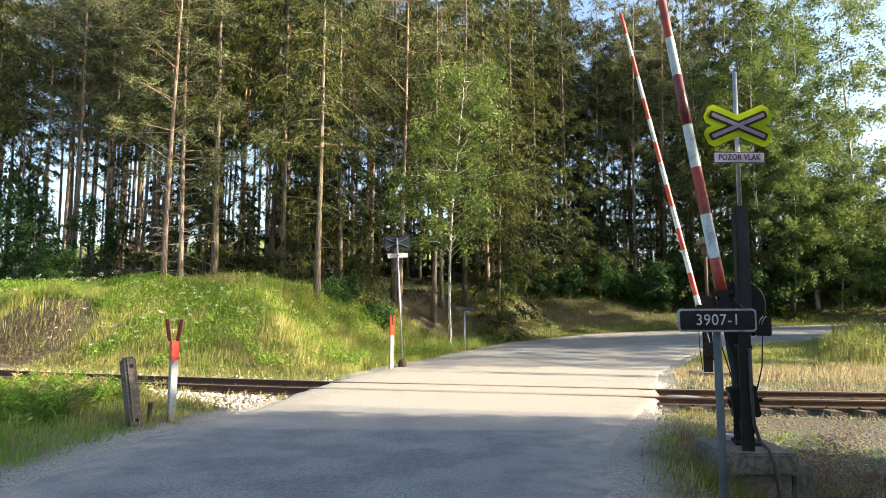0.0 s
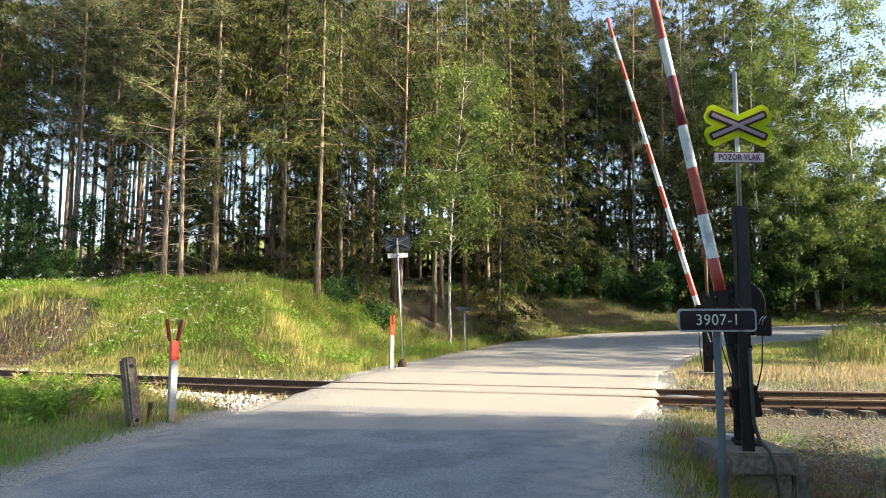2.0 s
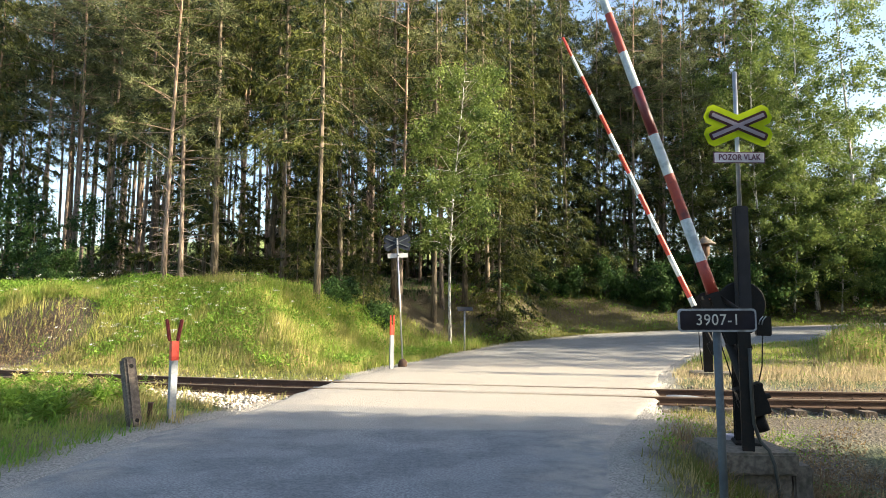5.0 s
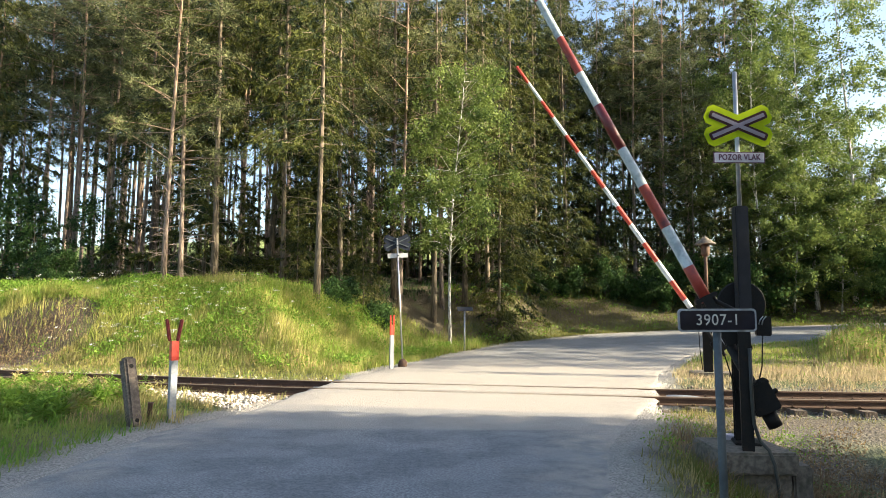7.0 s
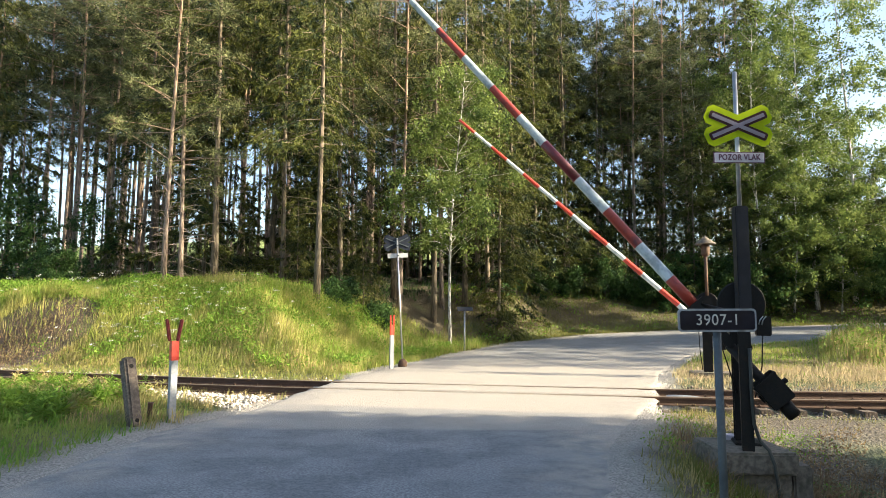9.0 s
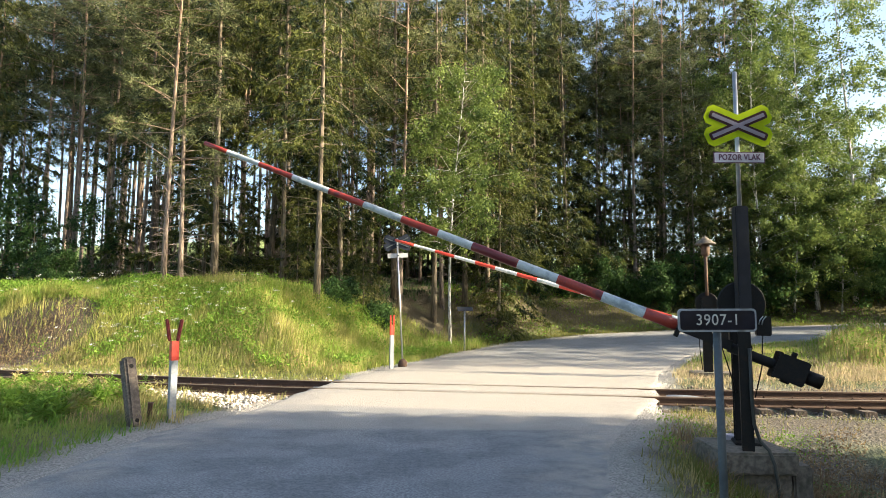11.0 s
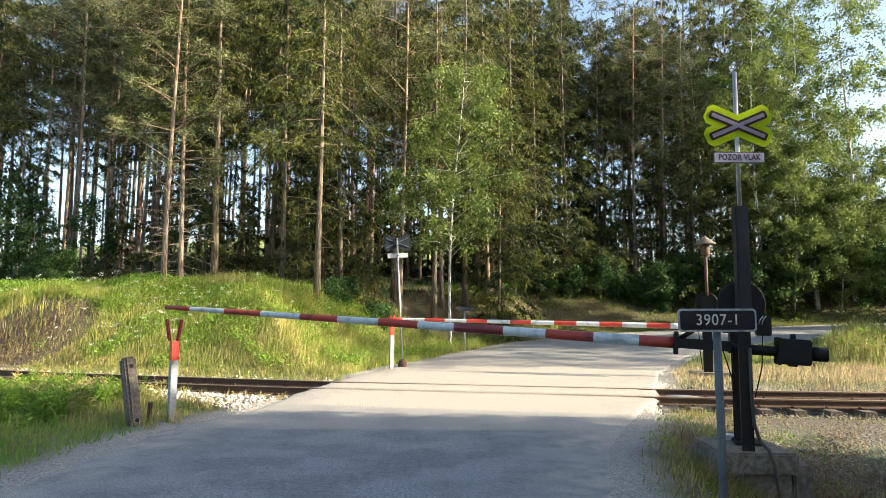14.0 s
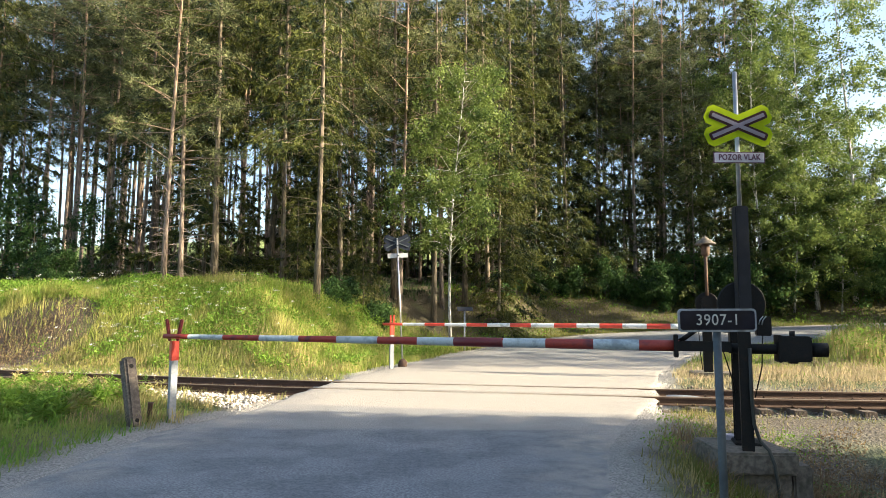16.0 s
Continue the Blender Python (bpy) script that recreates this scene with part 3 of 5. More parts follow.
def build_grass():
    # sunny bank beyond the track
    x, y, o, rng = scatter(420000, -19, 3.5, 16.5, 31, 11, 0.3)
    k = (o > 2.2) & ~((np.hypot((x + 14.3) / 2.4, (y - 23.0) / 1.5) < 1) & (rng.random(len(x)) < 0.93)) & (rng.random(len(x)) < 1 - 0.7 * smooth(7.5, 11, o))
    x, y, o = x[k], y[k], o[k]
    tall = 0.5 + 0.5 * wave(x, y, 0.75, 3.3)
    h = 0.10 + (0.16 + 0.34 * tall ** 2) * smooth(2.3, 4.2, o)
    dry = rng.random(len(x)) < np.where(o < 4.2, 0.5, 0.10 + 0.25 * smooth(0.4, 0.9, 0.5 + 0.5 * wave(x, y, 0.5, 7.0)))
    blades("bank_grass", x[~dry], y[~dry], h[~dry], M["grass"], "tall green meadow grass on the sunny bank", 0.011, 0.7, 2, fine=True)
    blades("bank_dry_grass", x[dry], y[dry], h[dry] * 1.15, M["dry_grass"], "yellowing grass stalks along the bank", 0.011, 0.45, 3, fine=True)
    x, y, o, rng = scatter(120000, -19, 2.5, 17.5, 29, 13, 0.2)
    k = (o > 3) & (wave(x, y, 1.25, 1.9) > -0.1) & (np.hypot((x + 14.3) / 2.2, (y - 23.0) / 1.3) > 1)
    x, y = x[k], y[k]
    weeds("bank_weeds", x, y, 0.25 + 0.4 * (0.5 + 0.5 * wave(x, y, 0.8)), 0.10, M["weed"], "broad-leaved green weeds among the grass", 14)
    rng = np.random.default_rng(17)
    x, y = rng.normal(-14.4, 1.5, 7000), rng.normal(22.9, 0.9, 7000)
    weeds("dead_weeds", x, y, np.full(len(x), 0.14), 0.065, M["dead"], "brown dead plants on the bank's bare patch", 18)
    # white umbels
    rng = np.random.default_rng(19)
    fx = np.concatenate([rng.normal(-9.2, 1.3, 60), rng.normal(-14.5, 1.6, 26), rng.uniform(-13, -4, 22)])
    fy = np.concatenate([rng.normal(22.6, 1.1, 60), rng.normal(25.0, 0.5, 26), rng.uniform(21, 25, 22)])
    n = len(fx)
    top = ground_z(fx, fy) + rng.uniform(0.45, 0.85, n)
    m = 18
    P = np.repeat(np.stack([fx, fy, top], -1), m, 0) + rng.normal(0, 1, (n * m, 3)) * np.array([0.05, 0.05, 0.012])
    D = unit(rng.normal(0, 1, (n * m, 3)) * np.array([1, 1, 0.5]))
    V, F = ray_leaf(P, D, unit(np.cross(D, rng.normal(0, 0.3, (n * m, 3)) + np.array([0, 0, 1.0]))), np.full(n * m, 0.034), np.full(n * m, 0.03))
    tagged(ob_mesh("wildflowers", array_mesh("wildflowers", V, F), M["petal"]), "white flower umbels over the bank's grass", "flowers", kind="stuff")
    blades("flower_stalks", fx, fy, top - ground_z(fx, fy), M["weed"], "green stalks of the white flowers", 0.008, 0.05, 20, "flowers")
    # shaded verge
    x, y, o, rng = scatter(50000, -12.5, -3.6, 4.5, 14.5, 21, 0.25)
    heap = (x > -8.8) & (o > -2.7 - 0.42 * np.clip(x + 8.5, 0, 4.3) + 0.35 * wave(x, y, 2.0))
    k = (o < -2.1) & ~(heap & (rng.random(len(x)) < 0.95))
    x, y, o = x[k], y[k], o[k]
    h = 0.06 + (0.10 + 0.16 * smooth(-4.9, -6.6, x)) * smooth(-3.0, -5.6, o)
    dry = rng.random(len(x)) < np.where((x > -6.2) & (o > -6.5), 0.55, 0.08)
    blades("verge_grass", x[~dry], y[~dry], h[~dry], M["verge"], "green grass on the shaded road verge", 0.010, 0.7, 4, fine=True)
    blades("verge_dry_grass", x[dry], y[dry], h[dry], M["dry_grass"], "dry yellow grass round the timber post", 0.005, 0.6, 15, fine=True)
    x, y, o, rng = scatter(36000, -12.5, -4.9, 8.0, 15.0, 23, 0.2)
    k = (o < -3.3) & (x < -5.9 + 0.5 * np.sin(y * 3)) & (wave(x, y, 1.6, 0.4) > -0.45)
    x, y, o = x[k], y[k], o[k]
    weeds("verge_weeds", x, y, (0.08 + 0.26 * smooth(-3.3, -6.0, o)) * (0.7 + 0.4 * wave(x, y, 1.0, 2.2)), 0.11, M["weed"], "leafy green weeds on the verge", 24)
    herbs("verge_herbs", 420, (-11.0, -5.5), (-7.6, -3.9), 0.38, M["weed"], "tall leafy herbs crowding the verge", 25)
    herbs("verge_pale_herbs", 110, (-9.0, -5.2), (-6.4, -3.4), 0.34, M["dry_grass"], "yellowing herbs among the verge weeds", 26)
    # straw tufts along the rails
    rng = np.random.default_rng(29)
    cx, co = rng.uniform(-9, -3.4, 60), rng.choice([-2.1, -1.6, 2.0], 60)
    tx = np.repeat(cx, 22) + rng.normal(0, 0.09, 1320)
    ty = track_y(tx) + np.repeat(co, 22) + rng.normal(0, 0.07, 1320)
    blades("straw_tufts", tx, ty, np.full(1320, 0.30), M["dry_grass"], "pale straw tufts growing in the ballast", 0.006, 0.8, 30)
    cx, cy = rng.uniform(-5.3, -3.75, 46), rng.uniform(9.5, 12.4, 46)
    tx, ty = np.repeat(cx, 20) + rng.normal(0, 0.08, 920), np.repeat(cy, 20) + rng.normal(0, 0.08, 920)
    k = ~in_road(tx, ty) & (line_distance(tx, ty, ROAD_L) > 0.12)
    blades("post_straw", tx[k], ty[k], np.full(k.sum(), 0.26), M["dry_grass"], "pale straw round the timber post and boom rest", 0.006, 0.8, 46)
    # ditch and barrier base
    x, y, o, rng = scatter(90000, 1.3, 9.5, 4.6, 12.5, 31, 0.75, 2.3)
    near_edge = np.exp(-((line_distance(x, y, ROAD_R) - 0.9) / 0.6) ** 2)
    k = (o < -2.3) & (rng.random(len(x)) < np.clip(np.where(x > 4.5, 0.10, np.where(o > -5.2, 0.14, 0.35)) + 0.8 * near_edge, 0, 1)) & ~((np.abs(x - 3.68) < 0.66) & (np.abs(y - 8.4) < 0.62))
    x, y = x[k], y[k]
    dry = rng.random(len(x)) < 0.5
    hh = 0.06 + 0.15 * rng.random(len(x)) ** 2
    blades("ditch_grass", x[~dry], y[~dry], hh[~dry], M["moss"], "short patchy grass by the barrier base", 0.0065, 0.8, 5, fine=True)
    blades("ditch_dry_grass", x[dry], y[dry], hh[dry] * 1.2, M["dry_grass"], "dry straw grass by the barrier base", 0.005, 0.7, 6, fine=True)
    x, y, o, rng = scatter(16000, 2.4, 9.5, 5.0, 10.6, 33, 0.3, 2.0)
    k = (wave(x, y, 1.9, 0.7) > 0.3) & ~((np.abs(x - 3.68) < 0.68) & (np.abs(y - 8.4) < 0.64)) & (o < -3.4)
    weeds("ditch_weeds", x[k], y[k], 0.2, 0.05, M["weed"], "low weeds in the ditch", 34)
    rng = np.random.default_rng(37)
    x, y = rng.uniform(4.4, 9.8, 11000), rng.uniform(6.2, 10.6, 11000)
    k = (wave(x, y, 2.2, 1.1) > -0.2) & (y - track_y(x) < -3.6)
    weeds("ditch_dead_weeds", x[k], y[k], 0.16, 0.06, M["dead"], "brown dead plants in the ditch", 38)
    # rank growth against the concrete base
    rng = np.random.default_rng(43)
    cx, cy = rng.uniform(2.7, 4.9, 70), rng.uniform(6.4, 7.65, 70)
    tx, ty = np.repeat(cx, 24) + rng.normal(0, 0.07, 1680), np.repeat(cy, 24) + rng.normal(0, 0.07, 1680)
    blades("base_grass", tx, ty, np.full(1680, 0.23), M["moss"], "rank green grass against the concrete base", 0.006, 0.7, 44)
    cx, cy = rng.uniform(2.9, 8.6, 90), rng.uniform(6.8, 9.6, 90)
    tx, ty = np.repeat(cx, 22) + rng.normal(0, 0.08, 1980), np.repeat(cy, 22) + rng.normal(0, 0.08, 1980)
    k = ~((np.abs(tx - 3.68) < 0.68) & (np.abs(ty - 8.35) < 0.6))
    blades("base_dry_grass", tx[k], ty[k], np.full(k.sum(), 0.32), M["dead"], "withered brown grass round the concrete base", 0.006, 0.8, 45)
    # inside the bend
    x, y, o, rng = scatter(120000, 5, 24, 15, 33, 41, 0.4)
    k = o > 1.7
    x, y, o = x[k], y[k], o[k]
    green = smooth(5, 9, o)
    dry = rng.random(len(x)) < 0.95 - 0.65 * green
    h = 0.10 + 0.09 * smooth(2, 5, o) + 0.40 * green * smooth(0.54, 0.60, x / y)
    blades("bend_grass", x[~dry], y[~dry], h[~dry], M["grass"], "green grass inside the road's bend", 0.016, 0.5, 7, fine=True)
    blades("bend_dry_grass", x[dry], y[dry], h[dry], M["straw"], "straw-yellow dry grass beside the track", 0.015, 0.7, 8, fine=True)
    # taller weeds where the bend's grass meets the road
    rng = np.random.default_rng(47)
    cx, cy = rng.uniform(13.0, 19.5, 90), rng.uniform(20.5, 27.5, 90)
    tx, ty = np.repeat(cx, 45) + rng.normal(0, 0.22, 4050), np.repeat(cy, 45) + rng.normal(0, 0.22, 4050)
    k = ~in_road(tx, ty) & (line_distance(tx, ty, ROAD_R) > 0.6) & (tx / ty > 0.57 + 0.02 * np.sin(ty * 2.3))
    tx, ty = tx[k], ty[k]
    weeds("bend_weeds", tx, ty, 0.85, 0.13, M["weed"], "tall leafy weeds inside the road's bend", 48)
    blades("bend_tall_grass", tx, ty, np.full(len(tx), 0.95), M["dry_grass"], "tall seeding grass inside the bend", 0.012, 0.35, 49)
    cx, cy = rng.uniform(5.5, 15, 260), rng.uniform(16.0, 22.5, 260)
    tx, ty = np.repeat(cx, 26) + rng.normal(0, 0.16, 6760), np.repeat(cy, 26) + rng.normal(0, 0.16, 6760)
    k = ~in_road(tx, ty) & (line_distance(tx, ty, ROAD_R) > 0.4) & (ty - track_y(tx) > 1.9)
    blades("bend_straw", tx[k], ty[k], np.full(k.sum(), 0.19), M["straw"], "tufts of pale straw beside the track", 0.012, 0.9, 50)
    # mossy slope over the bend and the forest floor
    x, y, o, rng = scatter(150000, 0, 34, 29, 50, 51, 0.35)
    k = (line_distance(x, y, ROAD_L) < 8) & (line_distance(x, y, ROAD_L) < line_distance(x, y, ROAD_R))
    x, y = x[k], y[k]
    blades("moss_bank_grass", x, y, np.full(len(x), 0.17), M["moss"], "mossy olive grass on the shaded slope", 0.016, 0.8, 9, fine=True)
    k = rng.random(len(x)) < 0.16
    x, y = x[k], y[k]
    k = wave(x, y, 0.9, 4.1) > 0.0
    weeds("slope_weeds", x[k], y[k], 0.35, 0.15, M["weed"], "green weeds scattered over the mossy slope", 52)
    x, y, o, rng = scatter(60000, -30, 30, 24, 62, 61, 0.7, 0.5)
    k = (line_distance(x, y, ROAD_L) > 5) & (o > 7.5) & (line_distance(x, y, ROAD_L) < line_distance(x, y, ROAD_R) + 0.1)
    x, y = x[k], y[k]
    blades("forest_floor_grass", x, y, np.full(len(x), 0.3), M["bush"], "low green undergrowth on the forest floor", 0.03, 0.9, 10, "undergrowth", fine=True)


def ray_leaf(P, D, S, length, width):
    """Diamond leaves at P along D with side S: arrays of vertices and faces."""
    n = len(P)
    mid = P + D * (length * 0.45)[:, None]
    V = np.stack([P, mid + S * (width * 0.5)[:, None], P + D * length[:, None], mid - S * (width * 0.5)[:, None]], 1).reshape(-1, 3)
    F = (np.array([[0, 1, 2, 3]])[None] + 4 * np.arange(n)[:, None, None]).reshape(-1, 4)
    return V, F


def unit(v):
    return v / np.maximum(np.linalg.norm(v, axis=-1, keepdims=True), 1e-9)


def stem_points(h, rng, sway, n=9):
    t = np.linspace(0, 1, n)
    a, b = rng.uniform(0, 6.28, 2)
    return [Vector((sway * math.sin(a + 3.1 * u) * u, sway * math.sin(b + 2.6 * u) * u, h * u)) for u in t]


def stem_at(pts, z, h):
    u = min(max(z / h, 0), 1) * (len(pts) - 1)
    k = min(int(u), len(pts) - 2)
    return pts[k].lerp(pts[k + 1], u - k)


def tri_leaf(P, D, S, length, width):
    """Narrow pointed leaves, one triangle each."""
    n = len(P)
    V = np.stack([P + S * (width * 0.5)[:, None], P + D * length[:, None], P - S * (width * 0.5)[:, None]], 1).reshape(-1, 3)
    return V, np.arange(3 * n).reshape(-1, 3)


def tree(kind, h, base, spread, seed, count, coarse=1.0):
    """One tree at the origin: trunk with limbs, and a crown of many leaves. Returns two meshes."""
    rng = np.random.default_rng(seed)
    bm = bmesh.new()
    r0 = {"pine": 0.0046, "spruce": 0.0052, "birch": 0.005, "bush": 0.006}[kind] * h + 0.012
    pts = stem_points(h, rng, {"pine": 0.28, "spruce": 0.12, "birch": 0.5, "bush": 0.3}[kind])
    add_tube(bm, pts, [r0 * (1.3 if i == 0 else 1) * (1 - 0.88 * i / (len(pts) - 1)) for i in range(len(pts))], 8 if coarse < 2 else 5)
    nb = int({"pine": 56, "spruce": 96, "birch": 64, "bush": 34}[kind] / coarse ** 0.7)
    A, B, R = [], [], []  # twigs: start, end, thickness of the leafy sleeve
    for k in range(nb):
        u = (k + rng.random()) / nb
        a = k * 2.4 + rng.uniform(-0.7, 0.7)
        if kind == "pine":
            u = (k // 5 + 0.5 + rng.normal(0, 0.11)) / math.ceil(nb / 5)
            ln = spread * (0.45 + 0.7 * math.sin(math.pi * min(0.95, 0.3 + 0.7 * u))) * rng.uniform(0.4, 1.25)
            rise, droop = rng.uniform(0.0, 0.5), rng.uniform(-0.05, 0.25)
        elif kind == "spruce":
            ln = spread * (1.0 - 0.92 * u) ** 0.65 * rng.uniform(0.35, 1.3) + 0.15
            rise, droop = rng.uniform(-0.35, 0.15), rng.uniform(0.0, 0.5)
        elif kind == "birch":
            ln = spread * (0.35 + 0.75 * math.sin(math.pi * (0.2 + 0.75 * u))) * rng.uniform(0.3, 1.25)
            rise, droop = rng.uniform(0.2, 0.9), rng.uniform(0.1, 0.5)
        else:
            ln = spread * (0.5 + 0.5 * math.sin(math.pi * u)) * rng.uniform(0.4, 1.2)
            rise, droop = rng.uniform(0.1, 0.9), rng.uniform(0.1, 0.4)
        z = base + (h * 0.985 - base) * min(max(u, 0), 1)
        q = stem_at(pts, z, h)
        out = Vector((math.cos(a), math.sin(a), 0))
        line = [q + out * (ln * t) + Vector((0, 0, ln * (rise * t - droop * t * t))) for t in (0, 0.33, 0.66, 1.0)]
        rb = max(0.012, r0 * 0.24 * (1 - 0.6 * u))
        add_tube(bm, line, [rb, rb * 0.75, rb * 0.5, rb * 0.2], 3, caps=False)
        L4 = np.array([tuple(p) for p in line])
        side, o3 = np.array([-math.sin(a), math.cos(a), 0]), np.array(out)
        nt = max(3, int(ln * {"pine": 3.0, "spruce": 5.0, "birch": 2.4, "bush": 4}[kind] / coarse ** 0.8))
        t = rng.uniform({"pine": 0.3, "spruce": 0.06, "birch": 0.15, "bush": 0.1}[kind], 1.0, nt) ** 0.8
        p = np.stack([np.interp(t, [0, 0.33, 0.66, 1], L4[:, j]) for j in range(3)], -1)
        sg = rng.choice([-1, 1], nt)
        if kind == "spruce":
            tl = rng.uniform(0.25, 0.62, nt) * ln * (1.15 - t) + 0.14
            d = unit(o3 * rng.uniform(0.2, 1.0, nt)[:, None] + side * (sg * rng.uniform(0.4, 1.2, nt))[:, None] + np.array([0, 0, -1.0]) * rng.uniform(0.1, 1.0, nt)[:, None])
            A.append(p), B.append(p + d * tl[:, None]), R.append(np.full(nt, 0.042))
        elif kind == "pine":
            tl = rng.uniform(0.1, 0.5, nt) * ln * (1.2 - t)
            c = p + (o3 * 0.5 + side * sg[:, None]) * tl[:, None] + np.array([0, 0, 1.0]) * rng.uniform(-0.03, 0.18, nt)[:, None]
            w = rng.uniform(0.09, 0.2, nt)
            A.append(c - (o3 + side * sg[:, None]) * w[:, None] * 0.7), B.append(c + (o3 + side * sg[:, None]) * w[:, None] * 0.7), R.append(w * 0.75)
        else:
            tl = rng.uniform(0.3, 0.9, nt) * (0.5 if kind == "bush" else 1.0)
            d = unit(o3 * 0.5 + side * (sg * rng.uniform(0, 1, nt))[:, None] + np.stack([rng.normal(0, .4, nt), rng.normal(0, .4, nt), -rng.uniform(-0.5, 1.1, nt)], -1))
            A.append(p + d * (tl * 0.15)[:, None]), B.append(p + d * tl[:, None]), R.append(rng.uniform(0.10, 0.20, nt))
    A, B, R = np.concatenate(A), np.concatenate(B), np.concatenate(R)
    share = np.linalg.norm(B - A, axis=1) + 0.1
    i = rng.choice(len(A), count, p=share / share.sum())
    v = rng.random(count)
    jit = rng.normal(0, 1, (count, 3)) * np.array([1, 1, 0.6 if kind == "pine" else 1.0]) * (R[i] * coarse ** 0.4)[:, None]
    P = A[i] + (B - A)[i] * v[:, None] + jit
    axis = unit(B - A)[i]
    if kind == "spruce":
        D = unit(axis * 0.9 + rng.normal(0, 0.5, (count, 3)) + np.array([0, 0, -0.35]))
        ln, w = rng.uniform(0.13, 0.30, count), rng.uniform(0.032, 0.062, count)
    elif kind == "pine":
        D = unit(jit / 0.1 + rng.normal(0, 0.6, (count, 3)) + np.array([0, 0, 0.5]))
        ln, w = rng.uniform(0.12, 0.24, count), rng.uniform(0.02, 0.038, count)
    else:
        D = unit(rng.normal(0, 1, (count, 3)) + np.array([0, 0, -0.5]))
        ln, w = rng.uniform(0.09, 0.16, count), rng.uniform(0.08, 0.12, count)
    S = unit(np.cross(D, rng.normal(0, 1, (count, 3))))
    # dead twigs under the crown
    if kind in ("pine", "spruce"):
        for k in range(int(30 / coarse)):
            z = rng.uniform(0.15, 1.1) * base
            a, tl = rng.uniform(0, 6.28), rng.uniform(0.4, 1.7)
            q = stem_at(pts, z, h)
            e = q + Vector((math.cos(a) * tl, math.sin(a) * tl, rng.uniform(-0.5, 0.15) * tl))
            add_tube(bm, [q, q.lerp(e, 0.6) + Vector((0, 0, 0.06)), e], [0.016, 0.011, 0.004], 3, caps=False)
    trunk = bpy.data.meshes.new("trunk")
    bm.to_mesh(trunk)
    bm.free()
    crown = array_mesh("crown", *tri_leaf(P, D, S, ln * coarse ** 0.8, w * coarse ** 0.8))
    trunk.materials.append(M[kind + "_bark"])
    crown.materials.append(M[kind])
    return trunk, crown


def make_tree(kind, meshes, label, category, group):
    e = empty("shrub" if kind == "bush" else kind + "_tree", Matrix(), label, category, group)
    for n, me in zip(("trunk", "crown"), meshes):
        c = new(n, me)
        c.parent = e
    return e


TREES = {
    "pine": ("tall scots pine with a reddish trunk and airy crown", [(20, 4.6, 2.6, 1, 1.0), (22, 7.5, 2.4, 2, 1.0), (18, 3.4, 2.5, 3, 1.0), (22, 7.0, 2.6, 4, 2.1), (22, 12.0, 1.8, 5, 2.8)], 12500),
    "spruce": ("dark norway spruce with drooping needle branches", [(22, 3.4, 3.0, 11, 1.0), (18, 0.9, 3.0, 12, 1.0), (24, 6.8, 2.8, 13, 1.0), (12, 0.4, 2.4, 14, 1.0), (22, 2.0, 3.1, 15, 2.2), (25, 7.5, 2.9, 16, 2.2), (20, 1.6, 3.2, 17, 3.0), (7, 0.3, 2.0, 18, 2.4)], 15500),
    "birch": ("slender birch with a pale trunk and light green leaves", [(13.0, 4.0, 2.7, 21, 0.9), (17, 2.4, 2.9, 22, 0.9), (10, 1.2, 2.1, 23, 1.0)], 17000),
    "bush": ("leafy green shrub at the edge of the wood", [(2.6, 0.15, 1.5, 31, 1.0), (1.7, 0.1, 1.1, 32, 1.0), (5.5, 0.4, 2.3, 33, 1.0)], 5200),
}


